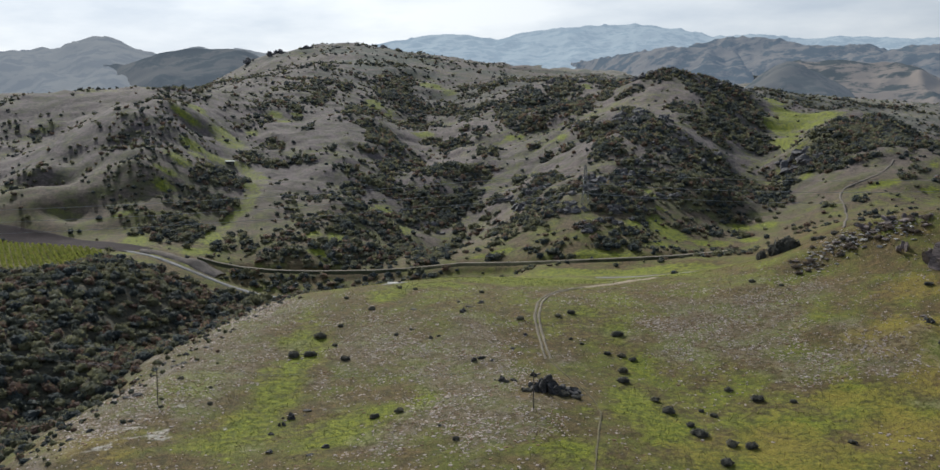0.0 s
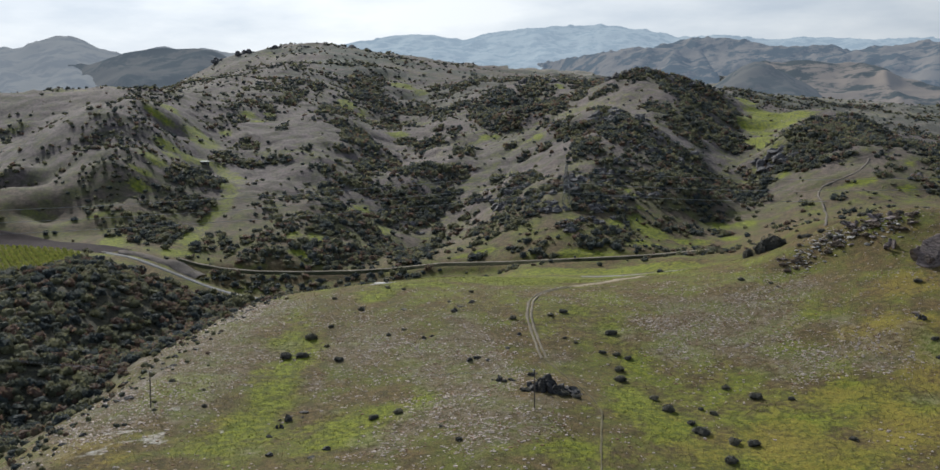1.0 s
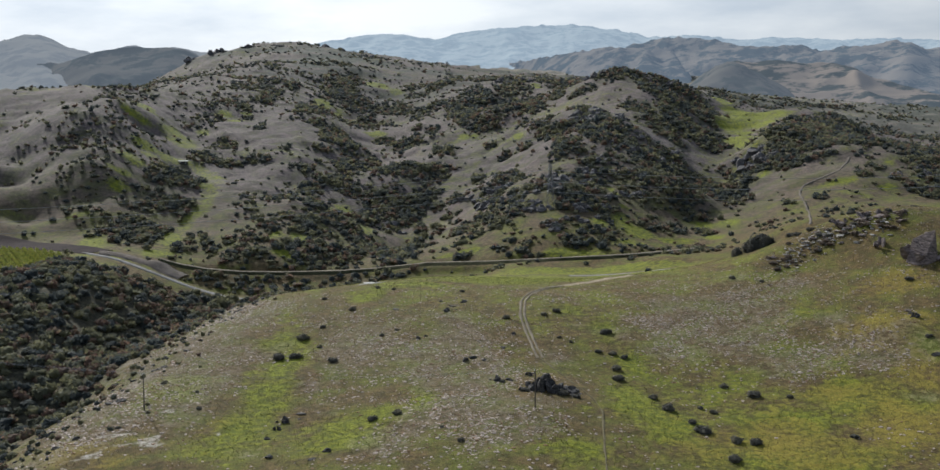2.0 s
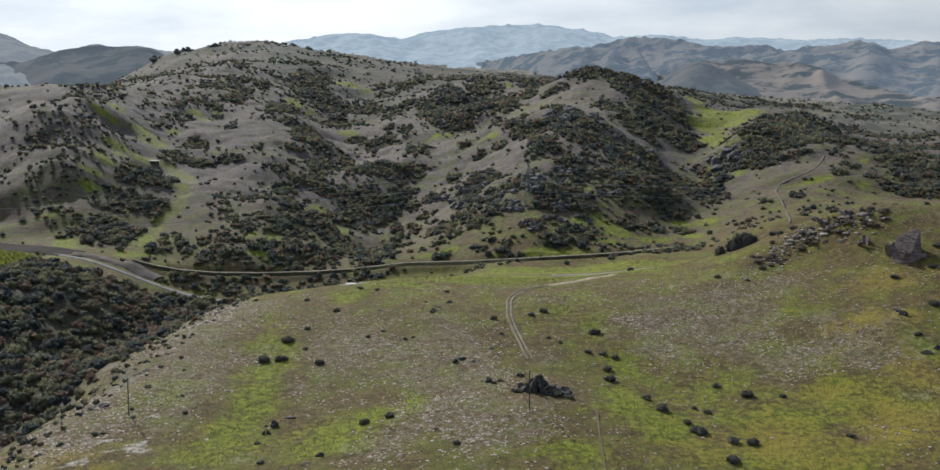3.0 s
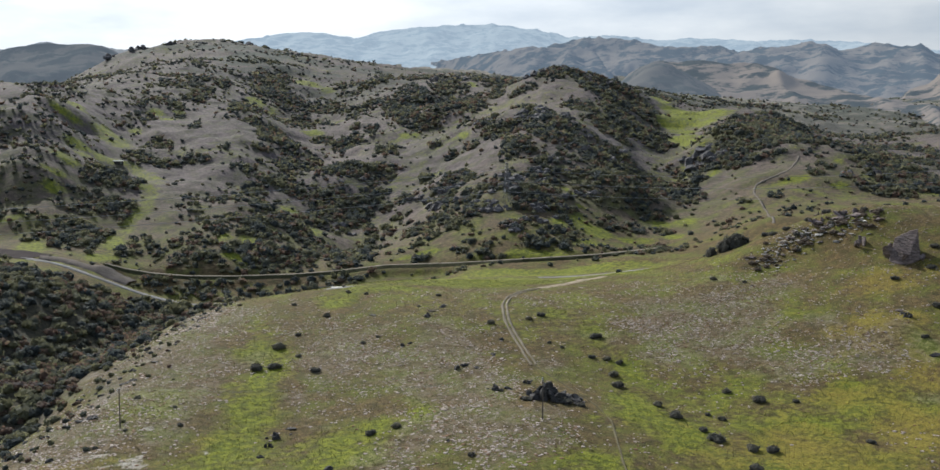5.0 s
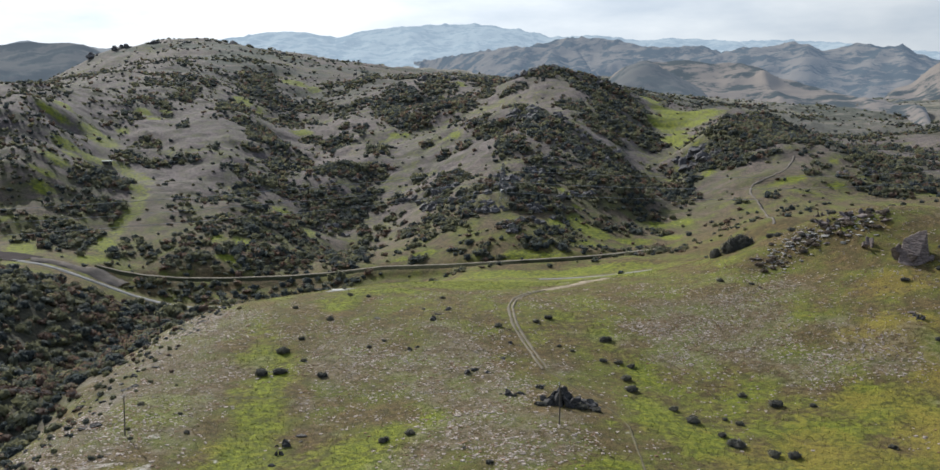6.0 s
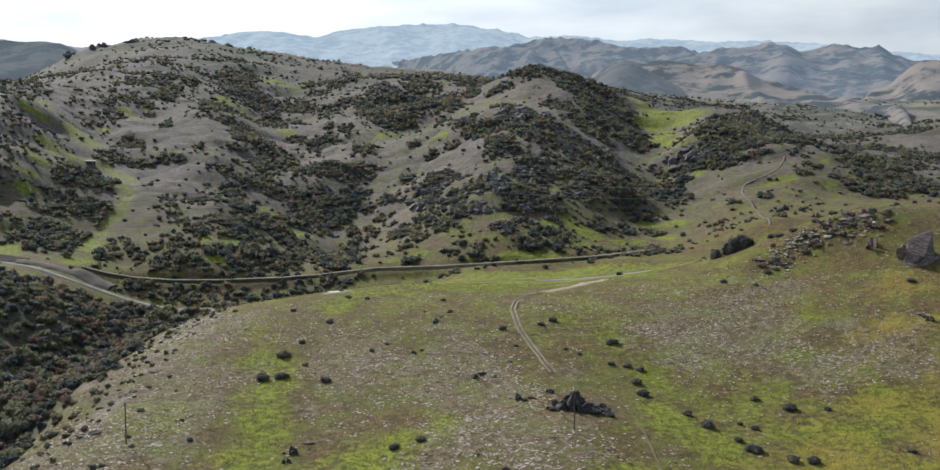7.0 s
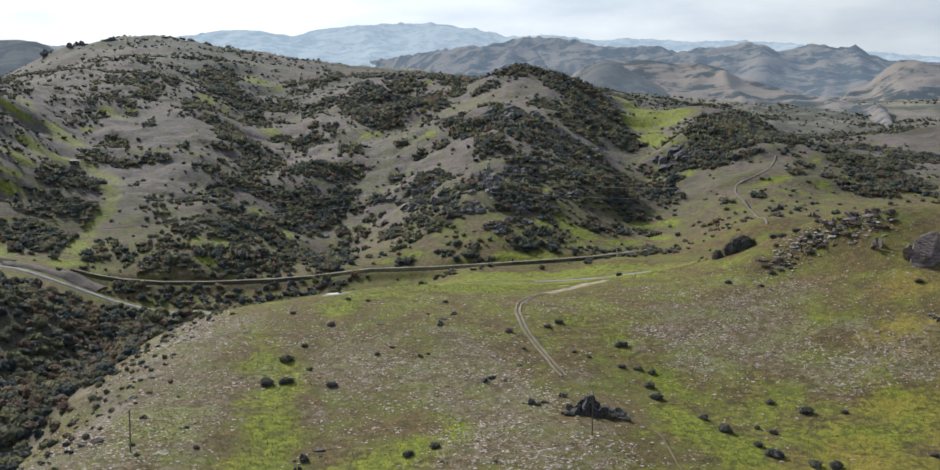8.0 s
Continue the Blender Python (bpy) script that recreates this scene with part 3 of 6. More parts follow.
SCRUB_FOOT = [
    (45, 508, 3, 4), (41, 515, 3, 4), (-167, 519, 4, 4), (78, 523, 5, 7), (63, 524, 8, 8), (123, 525, 3, 8), (12, 533, 4, 5), (29, 533, 3, 4),
    (-100, 541, 5, 8), (59, 545, 5, 9), (-91, 547, 7, 8), (-111, 550, 4, 6), (-81, 550, 4, 7), (-125, 551, 5, 10), (-56, 552, 17, 8), (-98, 555, 3, 6),
    (126, 562, 3, 7), (-63, 563, 12, 8), (-48, 564, 12, 8), (23, 564, 3, 5), (138, 565, 4, 10), (30, 566, 3, 4), (-146, 567, 7, 15), (-19, 567, 10, 33),
]
SCRUB_LOWER = [
    (-158, 569, 15, 22), (263, 571, 9, 10), (67, 571, 6, 5), (124, 572, 3, 4), (39, 573, 8, 6), (202, 575, 3, 6), (86, 575, 7, 6), (187, 577, 4, 5),
    (254, 579, 5, 10), (47, 580, 8, 7), (76, 581, 10, 8), (-179, 582, 6, 4), (-86, 583, 3, 5), (-181, 586, 6, 4), (-137, 588, 3, 8), (-31, 588, 12, 24),
    (139, 590, 8, 5), (252, 591, 3, 5), (-154, 591, 14, 13), (-174, 591, 5, 4), (-61, 591, 12, 8), (-188, 594, 9, 13), (72, 594, 8, 17), (114, 595, 5, 5),
]
SCRUB_MIDDLE = [
    (291, 597, 11, 24), (-244, 597, 7, 4), (-218, 598, 6, 4), (135, 599, 14, 10), (235, 601, 5, 6), (-43, 603, 12, 12), (14, 605, 5, 22), (-134, 606, 3, 5),
    (-71, 607, 9, 9), (24, 607, 3, 7), (114, 612, 6, 6), (289, 613, 13, 21), (-162, 615, 13, 9), (56, 615, 8, 12), (248, 616, 4, 5), (-136, 616, 5, 4),
    (-53, 618, 13, 12), (133, 622, 14, 38), (-151, 623, 8, 8), (-10, 624, 6, 6), (93, 625, 5, 5), (-195, 630, 15, 21), (-134, 631, 6, 8), (33, 632, 9, 15),
]
SCRUB_RISE = [
    (110, 632, 9, 5), (291, 633, 10, 55), (-186, 633, 3, 6), (-144, 634, 15, 8), (-166, 636, 4, 4), (-158, 641, 8, 8), (-64, 645, 10, 20), (-193, 646, 20, 16),
    (231, 647, 10, 7), (285, 647, 7, 21), (-7, 648, 5, 9), (95, 652, 8, 7), (-242, 654, 6, 4), (-260, 656, 13, 27), (184, 658, 6, 26), (264, 660, 6, 9),
    (11, 660, 6, 5), (-38, 662, 10, 11), (47, 662, 9, 18), (215, 663, 10, 18), (171, 664, 13, 34), (193, 665, 7, 8), (41, 667, 8, 19), (-145, 671, 14, 17),
]
SCRUB_SHOULDER = [
    (89, 672, 7, 5), (-132, 673, 5, 19), (-154, 675, 17, 26), (-20, 677, 15, 30), (130, 679, 14, 33), (78, 683, 5, 5), (5, 684, 4, 9), (16, 686, 5, 11),
    (-194, 688, 13, 24), (205, 689, 9, 20), (249, 692, 14, 34), (-74, 692, 7, 12), (-9, 692, 12, 15), (-216, 694, 12, 17), (85, 694, 9, 22), (223, 696, 16, 16),
    (-31, 696, 17, 20), (105, 698, 8, 21), (125, 700, 13, 32), (151, 703, 14, 32), (191, 706, 6, 13), (-49, 706, 9, 11), (273, 708, 8, 54), (-204, 710, 13, 13),
]
SCRUB_UPPER = [
    (-1, 712, 11, 12), (30, 714, 7, 9), (-184, 721, 8, 13), (-64, 721, 15, 13), (118, 723, 17, 46), (-221, 727, 14, 14), (-6, 731, 13, 9), (-80, 732, 7, 14),
    (-201, 735, 12, 26), (-191, 737, 12, 26), (-172, 738, 9, 10), (10, 739, 4, 5), (52, 748, 5, 10), (65, 750, 4, 15), (262, 745, 12, 38), (-135, 751, 10, 9),
    (1, 752, 15, 14), (-152, 754, 6, 16), (-19, 755, 16, 27), (-113, 757, 7, 6), (228, 733, 10, 28), (-315, 764, 8, 24), (80, 769, 7, 9), (91, 773, 10, 7),
]
SCRUB_HIGH = [
    (202, 779, 12, 19), (124, 780, 6, 22), (-222, 785, 14, 73), (-98, 785, 4, 12), (-55, 788, 10, 39), (169, 791, 12, 33), (115, 791, 9, 41), 
    (-187, 794, 6, 6), (49, 794, 9, 9), (83, 796, 9, 43), (-39, 797, 8, 23), (-74, 802, 10, 9), (195, 806, 18, 46), (-314, 806, 12, 22), (-139, 811, 5, 9),
    (12, 815, 9, 20), (-337, 819, 11, 22), (-151, 821, 4, 7), (422, 822, 13, 46), (166, 835, 6, 19), (-57, 836, 9, 45), (190, 838, 17, 36), (157, 843, 8, 23),
]
SCRUB_CREST = [
    (-179, 865, 8, 24), (489, 865, 19, 87), (-126, 867, 4, 19), (-69, 872, 12, 48), (222, 881, 8, 36), (-234, 893, 7, 64), (-12, 893, 12, 38), (-371, 896, 7, 24),
    (-170, 900, 12, 25), (14, 902, 9, 19), (80, 902, 4, 12), (-85, 907, 8, 18), (183, 907, 7, 38), (-220, 909, 9, 18), (204, 912, 17, 51), (-251, 917, 12, 106),
    (54, 923, 12, 10), (129, 925, 10, 18), (-31, 930, 8, 15), (-179, 935, 16, 32), (-147, 937, 5, 25), (-319, 938, 11, 11), (232, 939, 14, 40), (9, 947, 5, 12),
]
SCRUB_TOP = [
    (180, 957, 12, 26), (-5, 959, 8, 9), (161, 961, 10, 29), (116, 970, 8, 27), (-156, 972, 9, 25), (-171, 991, 13, 35), (90, 991, 20, 86), (37, 996, 16, 64),
    (-99, 1008, 12, 91), (-142, 1055, 13, 56), (55, 1058, 25, 98), (-43, 1074, 16, 43), (3, 1091, 18, 45), (87, 1115, 14, 50), (150, 1125, 15, 86), (-194, 1145, 15, 41),
    (99, 1147, 15, 62), (-130, 1155, 7, 48), (-154, 1165, 14, 46), (-29, 1173, 25, 49), (-180, 1201, 10, 52), (135, 1205, 9, 53), (-91, 1212, 12, 52), (-67, 1220, 15, 75),
]
SCRUB_FAR = [
    (14, 1294, 14, 12), (-5, 1295, 10, 27), (-86, 1314, 17, 124), (-281, 1318, 28, 126), (25, 1342, 16, 81), (-205, 1351, 33, 62), (-103, 1379, 9, 40), (51, 1466, 8, 94),
    (-55, 1479, 11, 25), (-32, 1617, 17, 21), (6, 1644, 7, 24), (152, 1656, 16, 16), (-87, 1894, 8, 155), (-434, 1911, 26, 26),
]
SCRUB_EAST_VALLEY = [(300, 770, 16, 40), (282, 720, 16, 30), (266, 690, 14, 20), (226, 690, 10, 24), (240, 695, 16, 32), (262, 715, 20, 38), (282, 748, 17, 30), (297, 775, 10, 16), (240, 672, 12, 12), (256, 682, 12, 18), (272, 600, 9, 12), (286, 588, 14, 18), (298, 605, 14, 20), (281, 620, 9, 14), (302, 640, 16, 30), (400, 890, 26, 36), (470, 960, 30, 26), (520, 1060, 34, 34), (600, 1100, 36, 34), (480, 1100, 26, 26), (560, 1180, 36, 26), (640, 1200, 44, 34), (430, 980, 20, 24), (560, 1000, 30, 26)]
SCRUB = SCRUB_EAST_VALLEY + SCRUB_FOOT + SCRUB_LOWER + SCRUB_MIDDLE + SCRUB_RISE + SCRUB_SHOULDER + SCRUB_UPPER + SCRUB_HIGH + SCRUB_CREST + SCRUB_TOP + SCRUB_FAR
BARE_FOOT = [
    (76, 553, 7, 8), (179, 557, 9, 11), (196, 560, 6, 10), (-108, 583, 8, 13), (-101, 599, 6, 9), (178, 600, 8, 17), (99, 607, 5, 10), (218, 616, 10, 8),
    (196, 620, 8, 10), (-88, 623, 7, 13), (238, 628, 6, 6), (261, 631, 7, 4), (67, 653, 8, 11), (78, 660, 9, 7), (-109, 666, 6, 13), (-96, 670, 9, 23),
    (58, 726, 12, 13), (-228, 743, 10, 10), (-96, 746, 8, 17), (-130, 776, 13, 9), (27, 780, 8, 11), (55, 808, 6, 28), (-122, 810, 22, 27), (-89, 810, 9, 6),
]
BARE_LOWER = [
    (-101, 851, 18, 28), (281, 854, 10, 46), (150, 869, 12, 13), (127, 874, 12, 25), (-265, 876, 14, 52), (105, 883, 12, 13), (16, 890, 9, 30), (92, 891, 8, 16),
    (305, 893, 10, 7), (-279, 897, 15, 7), (123, 905, 20, 18), (-194, 942, 14, 13), (10, 980, 11, 27), (-154, 1039, 10, 15), (-31, 1095, 12, 12), (-198, 1120, 24, 15),
    (5, 1175, 19, 42), (-175, 1265, 21, 18), (-132, 1386, 30, 53), (-47, 1477, 24, 36), (-9, 1486, 19, 45),
]
BARE = BARE_FOOT + BARE_LOWER


def inside(x, y, patches, ragged=0.55, size=16, seed=40, core=0.55, rim=1.15):
    """How far within any of the ellipses, 0 to 1, with torn edges."""
    tear = 1 + ragged * 2 * fbm(x, y, size, 4, seed)
    best = np.zeros(np.shape(x))
    for cx, cy, rx, ry in patches:
        best = np.maximum(best, 1 - smooth(core, rim, np.hypot((x - cx) / rx, (y - cy) / ry) * tear))
    return best


# ---- lines of the plan: roads, tracks, the water race ----
ROAD = [(-163, 521), (-157, 515.6), (-146, 512), (-134.6, 508), (-123, 505), (-114.8, 503), (-103.5, 500), (-92, 496), (-78, 488), (-62, 473), (-48, 456)]
SOIL_STRIP = [(-330, 575), (-241, 560), (-220, 557), (-195, 546), (-172, 532), (-157, 524)]
RACE = [(-129, 523, 8), (-120, 524.5, 5.2), (-109, 525, 3), (-93, 525, 1.4), (-74, 527, 0.7), (-47, 531, 0.6), (-30, 531, 1.6), (-17, 530, 3), (-5, 527, 4.6), (24, 514, 6.6), (47, 505, 8.6), (69, 503, 9.8), (88, 504, 10.5), (108, 511, 11.2), (120, 515, 11.8)]
DRIVE = [(52, 455), (60, 456), (70, 453), (78, 446), (86, 442), (97, 448)]
TRACK = [(69, 424), (56, 411), (41, 395.5), (33, 385), (27, 375), (23, 362), (21, 345), (21, 333), (22, 307), (27, 290), (31, 275), (32, 264), (29, 246), (26, 225), (20, 190)]
HILL_TRACK = [(165, 487), (187, 548), (193, 572), (199, 596), (204, 604), (211, 606), (217, 607), (225, 610), (236, 626), (243, 637)]
GREEN_PATH = [(-136, 533), (-133, 551), (-133, 580), (-132, 607), (-129, 627), (-127, 642), (-127, 663), (-134, 698), (-143, 722), (-153, 736), (-166, 736), (-177, 704)]


def cut_height(x, y):
    """The ground with the road, the race and the building pad levelled into it."""
    z = height(x, y)
    for line, half in ((ROAD, 4.0), (DRIVE, 3.0), (RACE, 2.2)):
        near = (x > -220) & (x < 160) & (y > 430) & (y < 570)
        if near.any():
            d, t = along(x[near], y[near], line)
            px = np.interp(t, np.linspace(0, 1, len(line)), [p[0] for p in line])
            py = np.interp(t, np.linspace(0, 1, len(line)), [p[1] for p in line])
            w = 1 - smooth(half, half + 6, d)
            level = np.interp(t, np.linspace(0, 1, len(RACE)), [p[2] for p in RACE]) if line is RACE else base_height(px, py)
            z[near] = z[near] * (1 - w) + level * w
    return z


# ---- the ground, one sheet from behind the camera to the horizon ----
def steps(*stretches):
    """Coordinates from stretches of (start, end, spacing)."""
    spots = []
    for a, b, s in stretches:
        n = max(1, int(round((b - a) / s)))
        spots += [a + (b - a) * k / n for k in range(n)]
    return np.array(spots + [stretches[-1][1]])


def raw_mesh(name, verts, faces, mat, smooth_faces=True):
    """A mesh from arrays: verts n x 3, faces m x 3 or m x 4."""
    me = bpy.data.meshes.new(name)
    verts, faces = np.asarray(verts, np.float32), np.asarray(faces, np.int32)
    me.vertices.add(len(verts))
    me.vertices.foreach_set("co", verts.ravel())
    me.loops.add(faces.size)
    me.loops.foreach_set("vertex_index", faces.ravel())
    me.polygons.add(len(faces))
    me.polygons.foreach_set("loop_start", np.arange(len(faces), dtype=np.int32) * faces.shape[1])
    me.polygons.foreach_set("use_smooth", np.full(len(faces), smooth_faces))
    me.materials.append(mat)
    me.update()
    me.validate()
    return me


def grid_faces(ny, nx):
    i = np.arange(nx * ny).reshape(ny, nx)
    return np.stack([i[:-1, :-1], i[:-1, 1:], i[1:, 1:], i[1:, :-1]], -1).reshape(-1, 4)


def point_values(me, name, values):
    me.attributes.new(name, "FLOAT", "POINT").data.foreach_set("value", np.asarray(values, np.float32))


GX = steps((-2900, -1200, 90), (-1200, -600, 24), (-600, -300, 7), (-300, -130, 3.0), (-130, 170, 1.7), (170, 340, 3.0), (340, 800, 8), (800, 1500, 18), (1500, 2900, 90))
GY = steps((-500, 100, 60), (100, 230, 10), (230, 450, 1.5), (450, 560, 1.7), (560, 1020, 3.3), (1020, 1400, 5), (1400, 2300, 11), (2300, 3000, 22), (3000, 4900, 95))
gx, gy = np.meshgrid(GX, GY)
gz = cut_height(gx, gy)
ground_mesh = raw_mesh("ground", np.stack([gx, gy, gz], -1).reshape(-1, 3), grid_faces(*gx.shape), MAT_GROUND)


def cover_values(x, y, z):
    near = 1 - smooth(440, 520, y)
    green = np.maximum(inside(x, y, GREEN, 0.9, 14, core=0.15, rim=1.45), inside(x, y, GREEN_HILLS, 0.6, 30, core=0.4, rim=1.25)) * 0.85
    green = np.maximum(green, 0.6 * (1 - smooth(2.0, 8, along(x + 8 * fbm(x, y, 18, 3, 63), y, GREEN_PATH)[0])))
    east = smooth(10, 60, x)
    green = np.maximum(green, near * (0.12 + 0.10 * east + 0.9 * fbm(x, y, 34, 4, 61)))
    green = np.maximum(green, 0.95 * inside(x, y, [(15, 425, 72, 19), (82, 438, 36, 15), (62, 476, 62, 20)], 0.35, 20, core=0.3, rim=1.2))
    green = np.maximum(green, (1 - near) * (0.05 + 0.9 * fbm(x, y, 80, 4, 66)))
    green = green * (1 - 0.65 * smooth(100, 125, x) * smooth(318, 345, y) * (1 - smooth(400, 430, y)))
    ochre = inside(x, y, OCHRE, 1.1, 12, 44, core=0.1, rim=1.4) * 0.8
    stony = inside(x, y, STONY, 1.1, 14, 47) * 0.5
    pale = inside(x, y, CHALK, 1.3, 5, 49) * 0.6
    west = (1 - smooth(-2, 14, x - np.interp(y, [200, 260, 300, 335, 370, 409, 445, 480], [-110, -99, -92, -84, -76, -68, -52, -44]))) * near
    stony = np.maximum(stony, west * 0.75 * (0.7 + 1.4 * fbm(x, y, 10, 3, 52)))
    return np.stack([green, ochre, pale, np.maximum(stony, 0)], -1)


colours = ground_mesh.color_attributes.new("cover", "FLOAT_COLOR", "POINT")
colours.data.foreach_set("color", cover_values(gx, gy, gz).astype(np.float32).ravel())
point_values(ground_mesh, "distance_scrub", (smooth(1050, 1500, gy) * smooth(-0.04, 0.06, fbm(gx, gy, 130, 5, 111))).ravel())
point_values(ground_mesh, "straw", (smooth(1050, 1500, gy) * smooth(150, 420, gx)).ravel())
point_values(ground_mesh, "heath", smooth(470, 720, gy).ravel())
ground = tagged(new("ground", ground_mesh), "dry grey-brown and green tussock hill country", "ground", kind="structure")


def on_ground(x, y):
    return cut_height(np.atleast_1d(np.asarray(x, float)), np.atleast_1d(np.asarray(y, float)))


def spread(line, spacing):
    """Points every few metres along a smoothed plan line, with the way across."""
    p = np.array(line, float)
    d = np.concatenate([[0], np.cumsum(np.hypot(*np.diff(p, axis=0).T))])
    n = max(2, int(d[-1] / spacing))
    s = np.linspace(0, d[-1], n)
    x, y = np.interp(s, d, p[:, 0]), np.interp(s, d, p[:, 1])
    for _ in range(6):
        x[1:-1], y[1:-1] = (x[:-2] + 2 * x[1:-1] + x[2:]) / 4, (y[:-2] + 2 * y[1:-1] + y[2:]) / 4
    tx, ty = np.gradient(x), np.gradient(y)
    k = np.hypot(tx, ty)
    return x, y, ty / k, -tx / k


def strip(name, line, profile, mat, label, category, spacing=1.5, drape=0.06, ragged=0.15, seed=3):
    """A road or bank laid over the ground: profile is (offset across, height above the ground)."""
    x, y, ax, ay = spread(line, spacing)
    rows = []
    for k, (off, up) in enumerate(profile):
        edge = ragged * 2 * fbm(x, y, 4, 3, seed + k)
        px, py = x + ax * (off + edge), y + ay * (off + edge)
        rows.append(np.stack([px, py, on_ground(px, py) + up + drape], -1))
    verts = np.stack(rows, 1)
    me = raw_mesh(name, verts.reshape(-1, 3), grid_faces(len(x), len(profile)), mat)
    return tagged(new(name, me), label, category, kind="structure")


strip("road", ROAD, [(-1.9, -0.3), (-1.5, 0.1), (-0.6, 0.16), (0.6, 0.16), (1.5, 0.1), (1.9, -0.3)], MAT_ROAD, "pale gravel road curving into the valley", "road", drape=0.1)
strip("ploughed_strip", SOIL_STRIP, [(-9.5, -0.4)] + [(-8.75 + 1.25 * k, 0.05 + 0.24 * (k % 2)) for k in range(15)] + [(9.5, -0.4)], MAT_SOIL, "dark turned soil beside the vineyard", "soil", spacing=3, drape=0.1, ragged=0.5)
strip("gravel_drive", DRIVE, [(-1.5, -0.2), (-1.1, 0.05), (0, 0.08), (1.1, 0.05), (1.5, -0.2)], MAT_ROAD, "pale gravel drive across the green terrace", "road", drape=0.1)
# the dark band below the race: sloped bank plus a darkened grass colour
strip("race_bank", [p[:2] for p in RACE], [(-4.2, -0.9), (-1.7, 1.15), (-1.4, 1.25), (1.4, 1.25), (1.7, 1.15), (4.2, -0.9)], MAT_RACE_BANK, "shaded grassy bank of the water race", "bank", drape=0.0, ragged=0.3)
strip("water_race", [p[:2] for p in RACE], [(1.3, -0.1), (1.0, 0.06), (0.0, 0.1), (-1.0, 0.06), (-1.3, -0.1)], MAT_TRACK, "level dusty track along the water race bank", "track", drape=1.3, ragged=0.2)
for side in (-0.65, 0.65):
    strip("wheel_rut", TRACK[:9], [(side - 0.4, -0.15), (side - 0.26, 0.0), (side + 0.26, 0.0), (side + 0.4, -0.15)], MAT_RUT, "worn dusty wheel rut of a farm track", "track", spacing=0.8, drape=0.16, ragged=0.3, seed=int(30 + 9 * side))
strip("faint_rut", TRACK[8:], [(-0.24, -0.16), (-0.11, -0.04), (0.11, -0.04), (0.24, -0.16)], MAT_FAINT, "faint worn rut of a farm track in grass", "track", spacing=0.8, drape=0.17, ragged=0.3, seed=50)
strip("hill_track", HILL_TRACK, [(-0.75, -0.6), (-0.5, 0.08), (0.5, 0.08), (0.75, -0.6)], MAT_HILL_TRACK, "pale dirt track climbing the grassy shoulder", "track", spacing=1.2, drape=0.10, ragged=0.9)


def heap(name, cx, cy, rx, ry, up, mat, label, category, seed):
    """A low uneven mound or bare patch lying on the ground."""
    n, rings = 40, 8
    verts = [(cx, cy)]
    for r in range(1, rings + 1):
        for k in range(n):
            a = 2 * math.pi * k / n
            w = r / rings * (1 + 0.5 * float(fbm(math.cos(a) * 2 + seed, math.sin(a) * 2 + seed, 1.0, 3, seed)))
            verts.append((cx + rx * w * math.cos(a), cy + ry * w * math.sin(a)))
    v = np.array(verts)
    fall = np.concatenate([[0]] + [[r / rings] * n for r in range(1, rings + 1)])
    z = on_ground(v[:, 0], v[:, 1]) + up * (1 - fall ** 2) * (1 + 0.6 * fbm(v[:, 0], v[:, 1], 3, 3, seed)) + 0.08 - 0.3 * (fall > 0.99)
    tri = [(0, 1 + k, 1 + (k + 1) % n) for k in range(n)]
    quad = [(1 + (r - 1) * n + k, 1 + r * n + k, 1 + r * n + (k + 1) % n, 1 + (r - 1) * n + (k + 1) % n) for r in range(1, rings) for k in range(n)]
    me = bpy.data.meshes.new(name)
    me.from_pydata([(float(a), float(b), float(c)) for (a, b), c in zip(verts, z)], [], tri + quad)
    me.materials.append(mat)
    me.polygons.foreach_set("use_smooth", [True] * len(me.polygons))
    me.update()
    return tagged(new(name, me), label, category, kind="structure")


strip("gravel_bank", [(-156, 522), (-150, 523), (-143, 522), (-136, 520), (-129, 518), (-122, 515), (-116, 512)],
      [(-5.0, -0.5), (-3.5, 0.2), (-1.5, 0.7), (1.0, 0.9), (3.5, 0.5), (5.0, 0.05), (6.0, -0.5)], MAT_BANK, "brown gravel bank above the road bend", "bank", drape=0.1, ragged=1.6)
strip("dirt_spur", [(40, 394), (47, 401), (54, 408.5), (61, 415), (68, 422), (72, 426)], [(-2.0, -0.2), (-1.5, 0.05), (0.0, 0.08), (1.6, 0.05), (2.1, -0.2)], MAT_SAND, "bare sandy wheel track climbing to the drive", "track", drape=0.12, ragged=0.8)
heap("gravel_patch", 64, 419, 5, 3.0, 0.12, MAT_SAND, "bare dusty patch where the track meets the terrace", "gravel", 9)
heap("gravel_apron", -28, 411, 6, 4.5, 0.12, MAT_ROAD, "bare pale gravel round a concrete pad", "gravel", 12)


